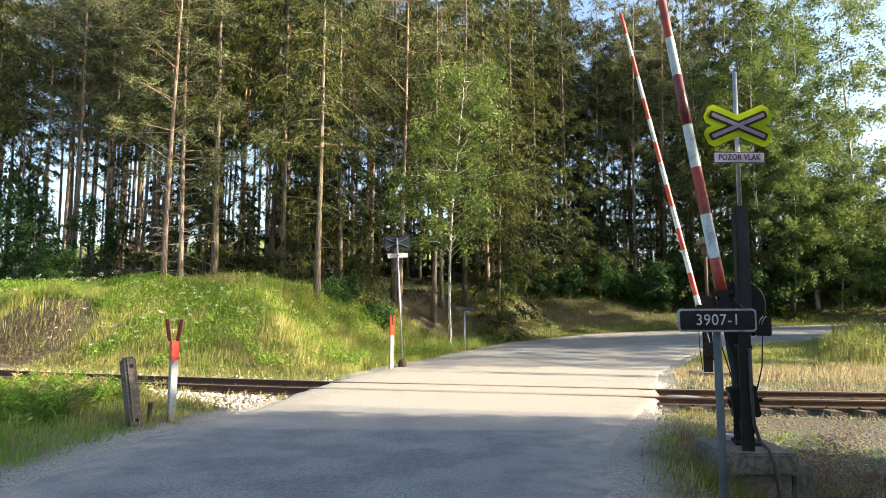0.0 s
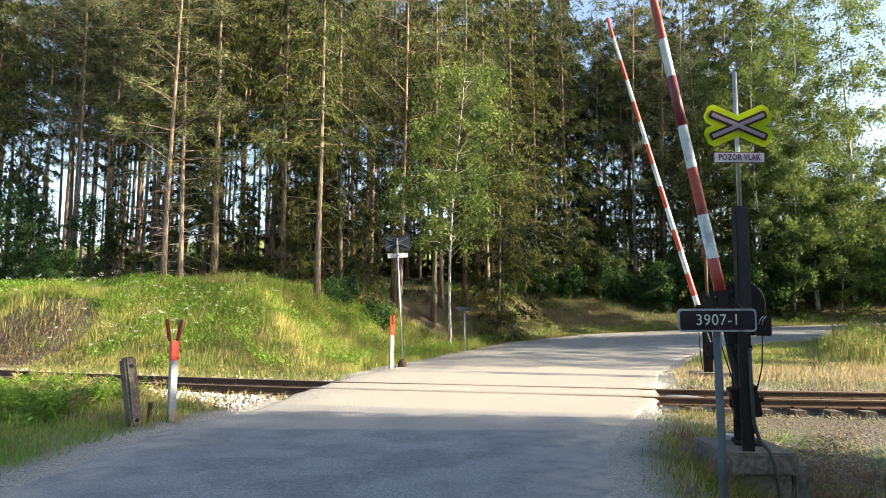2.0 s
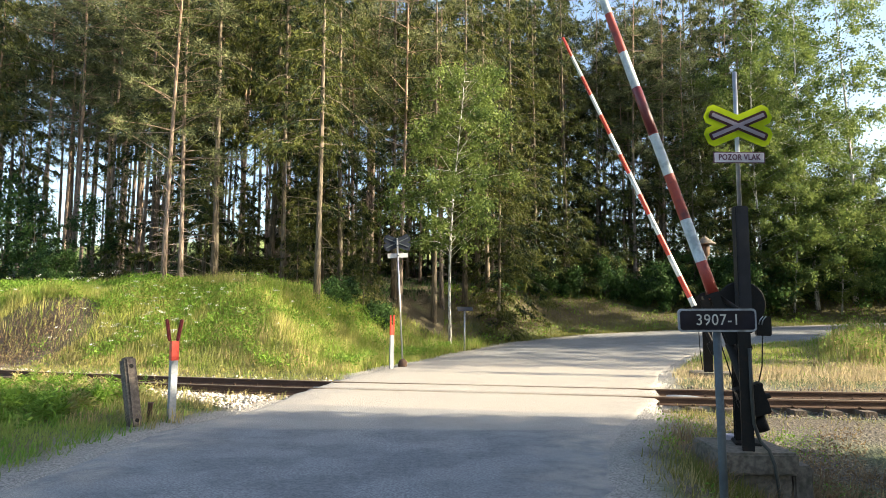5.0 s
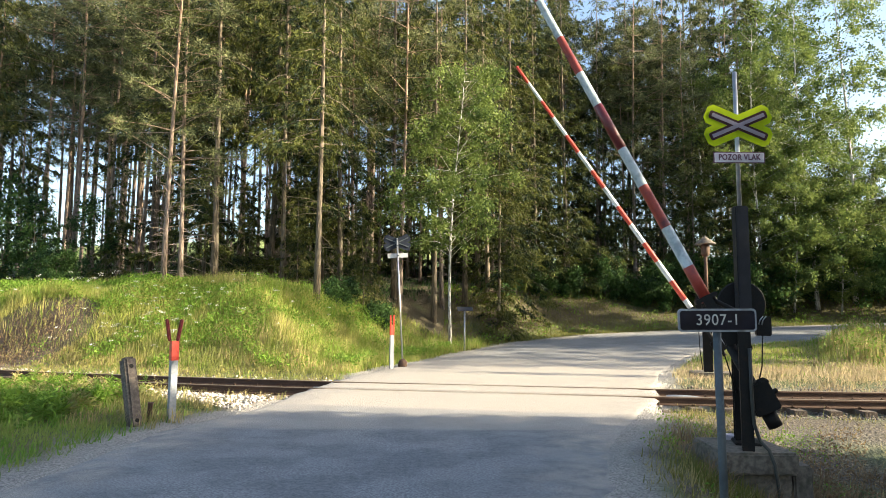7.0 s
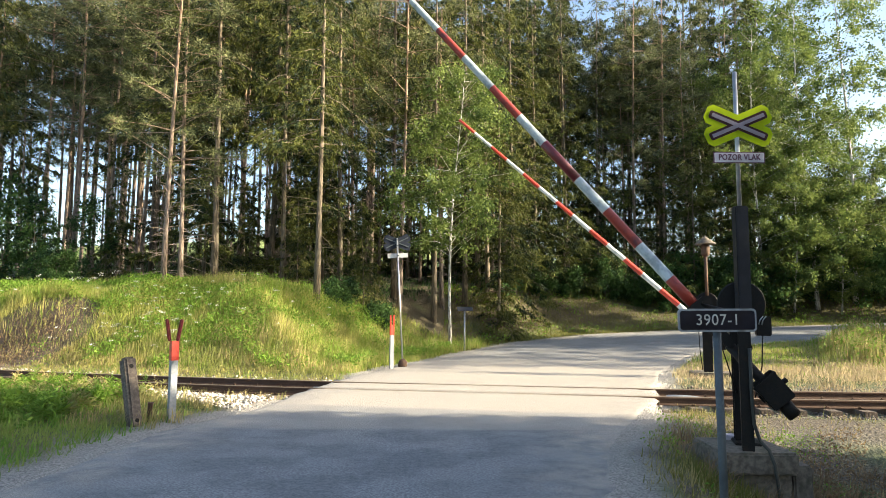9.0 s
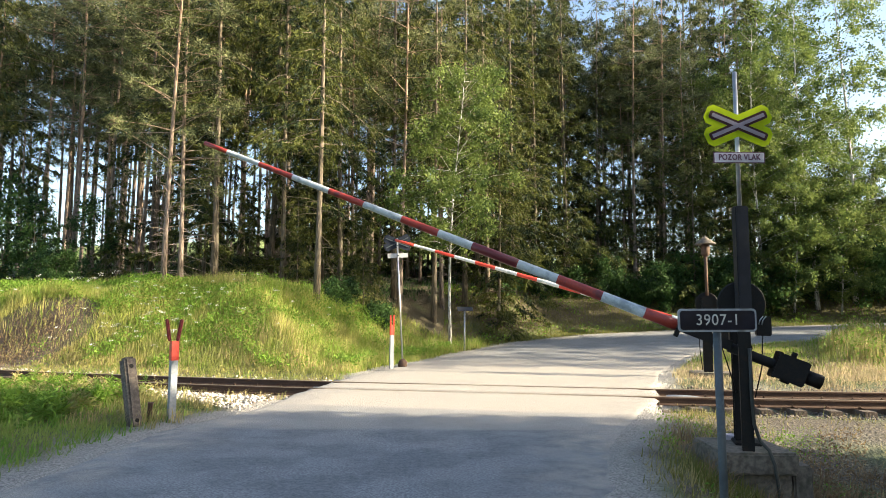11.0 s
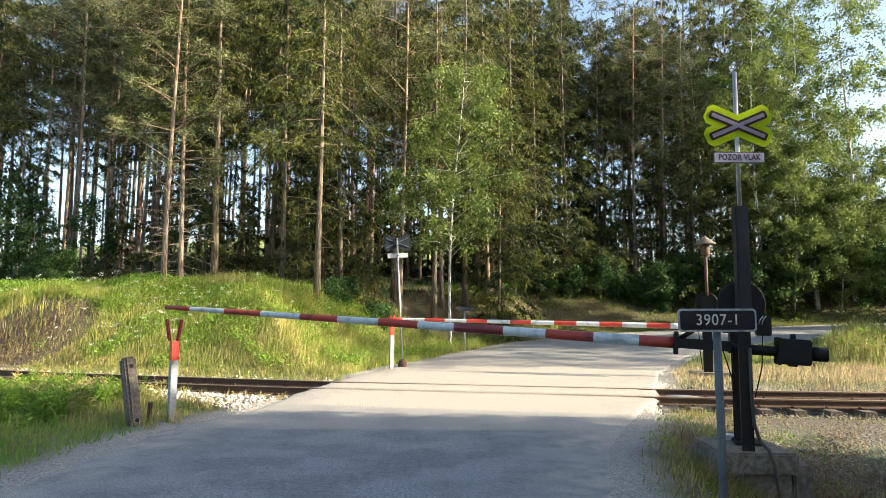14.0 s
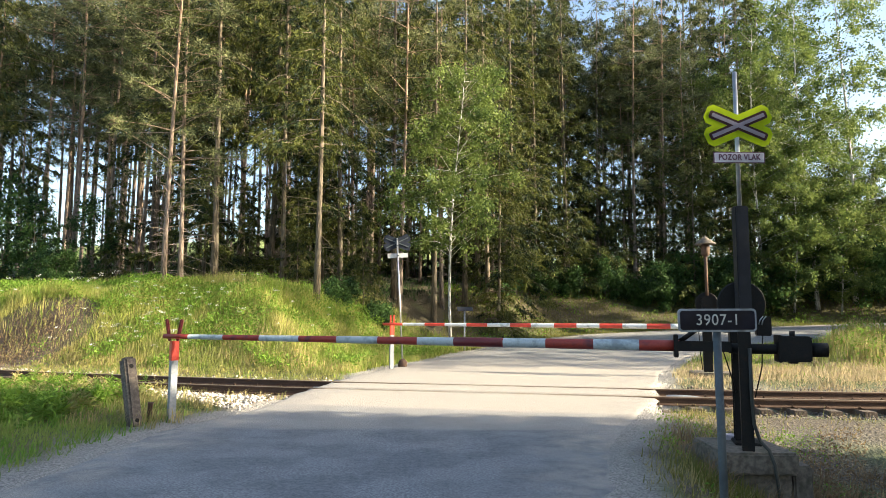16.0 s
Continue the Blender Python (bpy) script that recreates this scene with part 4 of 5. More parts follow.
def build_forest():
    stock = {}
    for kind, (label, forms, count) in TREES.items():
        for k, (h, base, spread, seed, coarse) in enumerate(forms):
            stock[kind, k] = (tree(kind, h, base, spread, seed, int(count / coarse ** 1.6), coarse), label)
    made = {}

    def plant(kind, k, x, y, turn, scale=1.0):
        z = float(ground_z(np.array([x]), np.array([y]))[0]) - 0.12
        m = pose(x, y, z, random.uniform(-1.2, 1.2), random.uniform(-1.2, 1.2), turn)
        if (kind, k) not in made:
            meshes, label = stock[kind, k]
            made[kind, k] = make_tree(kind, meshes, label, "shrub" if kind == "bush" else kind, "shrubs under the trees" if kind == "bush" else kind + " trees of the wood")
            t = made[kind, k]
            t.matrix_basis = m
        else:
            t = copy_thing(made[kind, k], m)
        t.scale = (scale, scale, scale)
        return t
    rng = np.random.default_rng(77)
    # trees that stand out by themselves: kind, form, x, y, scale
    for kind, k, x, y, s in FRONT_TREES:
        plant(kind, k, x, y, rng.uniform(0, 360), s)
    spots = [(t[2], t[3]) for t in FRONT_TREES]

    def clear(x, y):
        X, Y = np.array([x]), np.array([y])
        return not in_road(X, Y)[0] and min(line_distance(X, Y, ROAD_L)[0], line_distance(X, Y, ROAD_R)[0]) > 3.2

    def fill(n, x0, x1, y0, y1, gap, choose, ok=clear):
        got = 0
        for _ in range(n * 14):
            if got >= n:
                break
            x, y = rng.uniform(x0, x1), rng.uniform(y0, y1)
            if not ok(x, y) or any((x - a) ** 2 + (y - b) ** 2 < gap * gap for a, b in spots):
                continue
            spots.append((x, y))
            kind, k = choose(x, y)
            plant(kind, k, x, y, rng.uniform(0, 360), rng.uniform(0.85, 1.15))
            got += 1

    def pick(p, conifers, pines):
        return lambda x, y: ("spruce", int(rng.choice(conifers))) if rng.random() < p else ("pine", int(rng.choice(pines)))
    fill(5, -25, -14, 33, 39, 1.8, pick(0.5, [2], [1]))
    fill(9, -34, -8, 36, 54, 1.7, pick(0.5, [5], [3]))
    fill(125, -46, -4, 36, 63, 1.1, pick(0.0, [5], [4]))
    fill(4, -13, -5, 31, 34, 1.5, pick(1.0, [3], [4]))
    fill(4, -9, 3.5, 31.5, 37, 1.7, pick(0.7, [2], [1]))
    fill(9, -12, 8, 37, 56, 1.9, pick(0.75, [5], [3]))
    fill(18, -27, 14, 46, 60, 2.0, pick(1.0, [7], [3]))
    fill(56, -10, 20, 39, 62, 1.2, pick(0.0, [5], [4]), lambda x, y: clear(x, y) and line_distance(np.array([x]), np.array([y]), ROAD_L)[0] > 7.5)
    fill(15, 3, 19, 46, 52, 1.9, pick(1.0, [0, 1, 0], [0]))
    fill(18, 3, 34, 48, 63, 2.1, pick(0.85, [4, 5], [3]), lambda x, y: clear(x, y) and x / y < 0.49)
    for x, y in ((-20.8, 44.0), (-19.6, 46.0), (-22.2, 47.0), (-21.4, 42.0), (-18.9, 43.0), (-20.2, 50.0), (-23.0, 49.0), (-18.0, 46.5)):
        plant("pine", 4, x, y, rng.uniform(0, 360), 1.0)
    for x, y in ((2.5, 50.0), (5.0, 52.5), (7.0, 50.5), (4.0, 56.0), (9.5, 54.0), (0.5, 54.0), (18.4, 57.0), (20.6, 56.0), (22.6, 58.0), (23.4, 51.0), (25.6, 53.0)):
        plant("spruce", 5, x, y, rng.uniform(0, 360), 1.3)
    fill(3, 22, 36, 44, 52, 2.4, lambda x, y: ("birch", int(rng.choice([0, 2]))))
    # woods beside the view and behind it, whose shade falls over the near road and over the bend
    for k, x in enumerate(np.arange(13.5, 25, 1.5)):
        plant("spruce", 6, float(x), 9.4 - 0.2 * float(x) + rng.uniform(-0.5, 0.4), rng.uniform(0, 360), 0.44 + 0.13 * (k % 2))
    for k, x in enumerate(np.arange(12.6, 27, 1.35)):
        plant("spruce", 6, float(x), 8.2 - 0.2 * float(x) + rng.uniform(-0.4, 0.4), rng.uniform(0, 360), 0.5 + 0.14 * (k % 2))
    for k, x in enumerate((12.4, 14.3, 16.2, 18.4)):
        plant("spruce", 3, x, 10.3 - 0.2 * x + rng.uniform(-0.3, 0.2), rng.uniform(0, 360), 0.66 + 0.12 * (k % 2))
    for x, y in ((23.6, 19.8), (25.4, 18.9), (27.4, 18.6), (29.6, 18.0), (26.2, 21.3), (29.0, 20.6)):
        plant("pine", 3, x, y, rng.uniform(0, 360), 0.9)
    for x in np.arange(13.8, 31, 1.9):
        plant("spruce", 6, float(x), 7.2 - 0.2 * float(x) + rng.uniform(-0.3, 0.3), rng.uniform(0, 360), 0.62)
    for row in (6.0, 2.4, -2.0):
        for x in np.arange(13.6, 42, 1.8):
            plant("spruce", 6, float(x) + rng.uniform(-0.8, 0.8), row - 0.2 * float(x) + rng.uniform(-0.7, 0.3), rng.uniform(0, 360), rng.uniform(0.8, 1.1))
    for row, size in ((48.0, 0.62), (42.7, 0.9), (34.2, 0.92)):
        for x in np.arange(31.5, 54, 2.6):
            if 0.74 * (row - 0.2 * x) < x - 1.5:
                plant("spruce", 6, float(x), row - 0.2 * float(x) + rng.uniform(-0.9, 0.9), rng.uniform(0, 360), size * rng.uniform(0.85, 1.15))
    for x, y in ((25.5, 26.6), (28.2, 26.0), (30.6, 27.2), (27.2, 28.6), (33.5, 26.4), (22.2, 25.8), (24.2, 24.4), (24.6, 29.5), (27.0, 30.1), (29.5, 30.3), (32.0, 30.8), (26.0, 28.0)):
        plant("spruce", 6, x, y, rng.uniform(0, 360), 0.85)
    # unseen trees added behind the camera to block sky light and darken reflections
    fill(11, -28, 18, -26, -9, 3.4, pick(0.7, [6], [3]))


FRONT_TREES = [
    # sunlit front of the wood, beyond the bank
    ("pine", 0, -10.9, 26.0, 0.98), ("pine", 2, -11.1, 28.2, 1.1), ("spruce", 2, -9.95, 29.0, 1.08), ("spruce", 0, -7.2, 30.0, 1.0), ("spruce", 2, -4.95, 26.2, 0.9),
    ("spruce", 0, -4.7, 30.6, 1.0), ("spruce", 2, -2.4, 33.0, 1.05), ("pine", 1, -2.05, 31.5, 1.0), ("spruce", 2, -8.3, 32.0, 1.0), ("spruce", 3, -9.0, 30.8, 0.42),
    ("spruce", 3, -6.4, 29.2, 0.4), ("spruce", 3, -3.5, 29.6, 0.42), ("pine", 1, -15.0, 33.0, 1.0), ("pine", 1, -17.6, 35.0, 1.0), ("spruce", 2, -13.2, 31.5, 1.0),
    ("birch", 0, 0.35, 30.0, 1.0), ("spruce", 3, 3.0, 36.0, 1.15), ("spruce", 2, 1.2, 36.5, 1.0), ("spruce", 0, 2.6, 38.5, 1.1),
    # shaded wood over the bend
    ("spruce", 1, 6.0, 43.0, 1.15), ("spruce", 0, 4.4, 41.0, 1.1), ("spruce", 1, 8.4, 44.6, 1.25), ("spruce", 1, 11.0, 47.0, 1.25), ("spruce", 0, 13.6, 48.2, 1.15),
    ("pine", 1, 13.2, 45.6, 1.15), ("pine", 0, 15.3, 45.8, 1.2), ("spruce", 3, 16.6, 43.8, 1.0), ("spruce", 3, 19.8, 44.0, 1.0), ("pine", 0, 17.0, 45.5, 1.0), ("spruce", 1, 15.2, 46.5, 1.1),
    ("birch", 1, 20.9, 43.4, 1.15), ("birch", 1, 24.8, 44.2, 1.25), ("birch", 1, 27.8, 45.0, 1.45), ("birch", 2, 22.8, 43.4, 1.1), ("birch", 1, 18.6, 47.0, 1.05), ("birch", 2, 26.0, 43.6, 0.9),
    ("birch", 1, 23.2, 46.0, 0.95), ("birch", 2, 29.4, 47.0, 0.9), ("birch", 1, 25.4, 49.5, 1.35), ("pine", 0, 21.6, 48.6, 1.25), ("spruce", 0, 9.0, 48.5, 1.2), ("spruce", 0, 6.6, 47.0, 1.2),
    ("spruce", 3, 24.2, 46.0, 0.8), ("spruce", 3, 27.8, 46.8, 0.8), ("spruce", 3, 30.2, 46.5, 0.75), ("spruce", 3, 22.0, 43.0, 0.5),
    # shrubs
    ("bush", 2, -19.6, 32.0, 0.8), ("bush", 2, -17.2, 32.4, 0.8), ("spruce", 3, -15.7, 32.0, 0.5), ("spruce", 3, -21.0, 34.0, 0.7), ("bush", 2, -21.8, 33.0, 1.05), ("bush", 0, -17.2, 29.5, 0.7),
    ("bush", 1, -4.2, 27.4, 0.7), ("bush", 1, -2.7, 28.6, 0.6), ("bush", 0, 10.6, 43.6, 1.0), ("bush", 1, 12.6, 43.4, 1.0), ("bush", 0, 16.6, 44.0, 1.3),
    ("bush", 0, 18.6, 43.4, 1.3), ("bush", 0, 20.8, 43.0, 1.3), ("bush", 1, 8.2, 43.0, 1.0), ("bush", 0, 6.0, 42.0, 0.9), ("bush", 0, 14.4, 43.2, 1.1), ("bush", 1, 3.8, 40.2, 0.9),
    ("bush", 0, 23.2, 44.6, 1.5), ("bush", 0, 25.6, 45.4, 1.5), ("bush", 0, 28.2, 45.0, 1.6), ("bush", 0, 30.2, 45.6, 1.6), ("bush", 0, 31.5, 45.2, 1.6),
]


# ---- crossing equipment ----
NEAR_AZ, FAR_AZ = 15.2, 16.3
NEAR_PIVOT, FAR_PIVOT = (3.54, 8.2, 1.25), (7.02, 18.0, 1.36)
NEAR_MARKS = [1.10, 1.66, 2.27, 2.83, 3.42, 4.02, 4.60, 5.22, 5.81, 6.45, 7.06, 7.66, 8.10]
FAR_MARKS = [0.86, 1.48, 2.12, 2.74, 3.37, 4.00, 4.66, 5.27, 5.94, 6.57, 7.24, 7.87, 8.57, 9.22]


def boom_mesh(marks, start, r_in, r_out, first_red):
    """A tapered tube along -x in bands of red (0) and white (1)."""
    bm = bmesh.new()
    edges = [start] + marks
    end = marks[-1]
    red = first_red
    for a, b in zip(edges, edges[1:]):
        n = max(1, int((b - a) / 0.3))
        xs = [a + (b - a) * k / n for k in range(n + 1)]
        add_tube(bm, [(-x, 0, 0) for x in xs], [r_in + (r_out - r_in) * (x - start) / (end - start) for x in xs], 14, 0 if red else 1, caps=b == end or a == start)
        red = not red
    bmesh.ops.remove_doubles(bm, verts=bm.verts, dist=0.0005)
    return bm


def cable(name, pts, r, mat, parent, label=""):
    bm = bmesh.new()
    add_tube(bm, pts, r, 6)
    return part(name, bm, mat, parent, label)


def disc(bm, c, r, t, sides=28):
    """A wheel in the local x, z plane."""
    add_tube(bm, [(c[0], c[1] - t / 2, c[2]), (c[0], c[1] - t / 2 + 0.012, c[2]), (c[0], c[1] + t / 2 - 0.012, c[2]), (c[0], c[1] + t / 2, c[2])], [r * 0.95, r, r, r * 0.95], sides)


def build_near_barrier():
    x, y, z = NEAR_PIVOT
    b = empty("barrier", pose(x, y, 0, 0, 0, -NEAR_AZ), "black crossing barrier with a striped boom on a concrete base", "barrier", "crossing barriers")
    bm = bmesh.new()
    add_box(bm, (0.085, 0.16, -0.065), (0.88, 1.02, 0.25), 0.025, Matrix.Rotation(radians(13), 4, "Z"))
    part("concrete_base", bm, M["concrete"], b, "weathered concrete base slab")
    bm = bmesh.new()
    add_box(bm, (0.085, 0.20, -0.50), (0.80, 0.86, 0.63), 0.03, Matrix.Rotation(radians(13), 4, "Z"))
    part("plinth", bm, M["concrete"], b, "concrete plinth under the slab")
    bm = bmesh.new()
    add_box(bm, (0.64, 0.28, -0.42), (0.22, 0.62, 0.6), 0.02, Matrix.Rotation(radians(13), 4, "Z"))
    part("concrete_step", bm, M["concrete"], b, "lower concrete block")
    bm = bmesh.new()
    add_box(bm, (0.03, 0.55, 0.085), (0.28, 0.20, 0.06), 0.01)
    part("pale_slab", bm, M["sheet_white"], b, "pale metal cover plate")
    bm = bmesh.new()
    add_box(bm, (0.15, 0.30, 0.075), (0.30, 0.42, 0.04), 0.01)
    part("foot_plate", bm, M["black"], b)
    for px, w in ((0.075, 0.09), (0.175, 0.11)):
        bm = bmesh.new()
        add_box(bm, (px, 0.28, 0.82), (w, 0.02, 1.60), 0.004)
        add_box(bm, (px, 0.40, 0.82), (w, 0.02, 1.60), 0.004)
        add_box(bm, (px, 0.34, 0.82), (0.02, 0.12, 1.60), 0.003)
        part("column", bm, M["black"], b, "black steel channel column")
    # channel that stands before the boom's swing, tied to the rear columns above and below it
    bm = bmesh.new()
    add_box(bm, (0.092, -0.25, 0.83), (0.135, 0.018, 1.54), 0.004)
    add_box(bm, (0.033, -0.222, 0.83), (0.016, 0.05, 1.54), 0.003)
    add_box(bm, (0.151, -0.222, 0.83), (0.016, 0.05, 1.54), 0.003)
    part("front_column", bm, M["black"], b, "black steel channel before the boom")
    bm = bmesh.new()
    add_box(bm, (0.115, 0.05, 1.585), (0.12, 0.62, 0.03), 0.004)
    part("head_tie", bm, M["black"], b)
    bm = bmesh.new()
    disc(bm, (0.18, 0.46, 1.78), 0.29, 0.07)
    part("drive_wheel", bm, M["black"], b, "round black winding wheel")
    bm = bmesh.new()
    add_box(bm, (0.13, 0.36, 1.36), (0.24, 0.2, 0.42), 0.02)
    add_tube(bm, [(0.13, -0.24, 1.25), (0.13, 0.62, 1.25)], 0.05, 12)
    part("bearing_housing", bm, M["black"], b)
    bm = bmesh.new()
    add_box(bm, (0.40, 0.3, 1.50), (0.17, 0.16, 0.24), 0.012)
    part("switch_box", bm, M["black"], b, "small black switch box")
    for dx in (0, 0.035):
        cable("hook", [(0.33 + dx, 0.18, 1.52), (0.345 + dx, 0.16, 1.58), (0.38 + dx, 0.16, 1.62)], 0.007, M["letter"], b, "pale wire hook")
    cable("wire", [(0.38, 0.24, 1.40), (0.36, 0.25, 1.0), (0.27, 0.26, 0.62)], 0.008, M["black"], b)
    cable("wire", [(-0.10, 0.24, 1.25), (-0.03, 0.25, 1.0), (0.06, 0.26, 0.66)], 0.008, M["black"], b)
    cable("conduit", [(0.14, -0.275, 1.25), (0.142, -0.285, 0.7), (0.155, -0.285, 0.38), (0.21, -0.31, 0.19), (0.29, -0.36, 0.10), (0.335, -0.41, -0.05), (0.36, -0.43, -0.3), (0.37, -0.44, -0.6)], 0.021, M["rubber"], b, "bent black rubber cable")
    boom = part("boom", boom_mesh(NEAR_MARKS, 0.62, 0.072, 0.034, True), [M["red"], M["old_white"]], b, "red and white striped tapering boom")
    bm = bmesh.new()
    add_tube(bm, [(-2.84, 0, 0), (-2.845, 0, 0), (-3.50, 0, 0), (-3.51, 0, 0)], [0.057, 0.064, 0.062, 0.053], 14)
    part("repair_sleeve", bm, M["maroon"], boom, "dark maroon repair sleeve")
    bm = bmesh.new()
    add_box(bm, (-0.66, 0, 0), (0.05, 0.20, 0.28), 0.008)
    part("clamp", bm, M["black"], boom)
    bm = bmesh.new()
    add_box(bm, (-0.36, 0.09, 0), (0.66, 0.025, 0.12), 0.006)
    add_box(bm, (-0.36, -0.09, 0), (0.66, 0.025, 0.12), 0.006)
    add_tube(bm, [(-0.62, 0.0, 0.05), (-0.36, 0.0, 0.24), (-0.1, 0.02, 0.26)], 0.03, 8)
    part("boom_arm", bm, M["black"], boom, "black forked steel arm")
    bm = bmesh.new()
    add_tube(bm, [(-0.05, 0.0, -0.02), (1.0, 0.0, -0.02)], 0.062, 12)
    part("counter_arm", bm, M["black"], boom)
    bm = bmesh.new()
    add_box(bm, (0.66, 0, -0.01), (0.36, 0.27, 0.30), 0.014)
    add_box(bm, (0.50, 0, -0.01), (0.04, 0.285, 0.32), 0.008)
    add_tube(bm, [(0.66, 0, 0.12), (0.66, 0, 0.20)], 0.032, 8)
    add_box(bm, (0.66, 0, -0.17), (0.10, 0.08, 0.03), 0.006)
    part("counterweight", bm, M["black"], boom, "heavy cast counterweight")
    bm = bmesh.new()
    add_tube(bm, [(0.85, 0, -0.02), (1.03, 0, -0.02)], 0.085, 14)
    part("end_collar", bm, M["black"], boom)
    return boom


def build_far_barrier():
    x, y, z = FAR_PIVOT
    b = empty("barrier", pose(x, y, 0, 0, 0, -FAR_AZ), "black crossing barrier with striped boom and a conical bell hood", "barrier", "crossing barriers")
    bm = bmesh.new()
    add_box(bm, (0.2, 0.45, 0.02), (1.15, 0.9, 0.24), 0.02)
    part("concrete_base", bm, M["concrete"], b, "low pale concrete base slab")
    bm = bmesh.new()
    add_box(bm, (0.10, 0.34, 1.0), (0.24, 0.2, 1.74), 0.02)
    part("column", bm, M["black"], b, "black steel column")
    bm = bmesh.new()
    disc(bm, (0.12, 0.5, 2.0), 0.30, 0.08)
    part("drive_wheel", bm, M["black"], b, "dark round winding wheel")
    bm = bmesh.new()
    add_box(bm, (0.12, 0.34, 2.02), (0.30, 0.16, 0.36), 0.03)
    part("gear_box", bm, M["black"], b)
    bm = bmesh.new()
    add_tube(bm, [(0.13, 0.42, 1.9), (0.13, 0.42, 3.7)], 0.045, 10)
    part("bell_post", bm, M["rust"], b, "thin brown bell post")
    bm = bmesh.new()
    add_tube(bm, [(0.13, 0.42, 3.28), (0.13, 0.42, 3.34), (0.13, 0.42, 3.58), (0.13, 0.42, 3.64)], [0.05, 0.11, 0.12, 0.05], 14)
    part("bell", bm, M["rust"], b, "small warning bell")
    bm = bmesh.new()
    add_tube(bm, [(0.13, 0.42, 3.62), (0.13, 0.42, 3.64), (0.13, 0.42, 3.84), (0.13, 0.42, 3.87)], [0.28, 0.28, 0.03, 0.01], 20)
    part("bell_hood", bm, M["concrete"], b, "conical grey sheet hood")
    cable("wire", [(-0.12, 0.3, 1.3), (-0.1, 0.3, 0.7), (-0.05, 0.3, 0.2)], 0.01, M["black"], b)
    boom = part("boom", boom_mesh(FAR_MARKS, 0.55, 0.075, 0.04, False), [M["bright_red"], M["white"]], b, "bright red and white striped boom")
    bm = bmesh.new()
    add_box(bm, (-0.3, 0, 0), (0.6, 0.2, 0.14), 0.01)
    part("boom_arm", bm, M["black"], boom)
    bm = bmesh.new()
    add_tube(bm, [(-0.05, 0, 0), (0.9, 0, 0)], 0.05, 10)
    part("counter_arm", bm, M["black"], boom)
    bm = bmesh.new()
    add_box(bm, (0.6, 0, 0), (0.34, 0.26, 0.3), 0.03)
    part("counterweight", bm, M["black"], boom)
    return boom


def cross_outline(w, h, t):
    """The outline of a broad x-shaped board."""
    a = math.atan2(h, w)
    out = []
    arms = [a, math.pi - a, math.pi + a, -a]
    L = math.hypot(w, h) / 2
    for k, g in enumerate(arms):
        d, s = Vector((math.cos(g), math.sin(g))), Vector((-math.sin(g), math.cos(g)))
        c = t * 0.45
        out += [tuple(d * (L - c) - s * t), tuple(d * L - s * (t - c)), tuple(d * L + s * (t - c)), tuple(d * (L - c) + s * t)]
        g2 = arms[(k + 1) % 4]
        m = Vector((math.cos(g) + math.cos(g2), math.sin(g) + math.sin(g2)))
        m.normalize()
        half = abs(((g2 - g + math.pi) % (2 * math.pi)) - math.pi) / 2
        out.append(tuple(m * (t / math.sin(half))))
    return out


def letters(name, text, size, m, mat, parent, width=None, bold=0.0):
    """Writing in the built-in font, turned into a mesh; m is the pose of its centre in the parent's space."""
    cu = bpy.data.curves.new(name, "FONT")
    cu.body, cu.size, cu.extrude, cu.align_x, cu.align_y = text, size, 0.0015, "CENTER", "CENTER"
    cu.space_character, cu.offset = 1.08, bold
    tmp = bpy.data.objects.new(name, cu)
    scene.collection.objects.link(tmp)
    bpy.context.view_layer.update()
    me = bpy.data.meshes.new_from_object(tmp.evaluated_get(bpy.context.evaluated_depsgraph_get()))
    bpy.data.objects.remove(tmp)
    xs = [v.co.x for v in me.vertices]
    k = width / (max(xs) - min(xs)) if width else 1.0
    me.transform(Matrix.Diagonal((k, 1, 1, 1)))
    me.materials.clear()
    me.materials.append(mat)
    ob = new(name, me)
    ob.parent, ob.matrix_basis = parent, m
    return ob


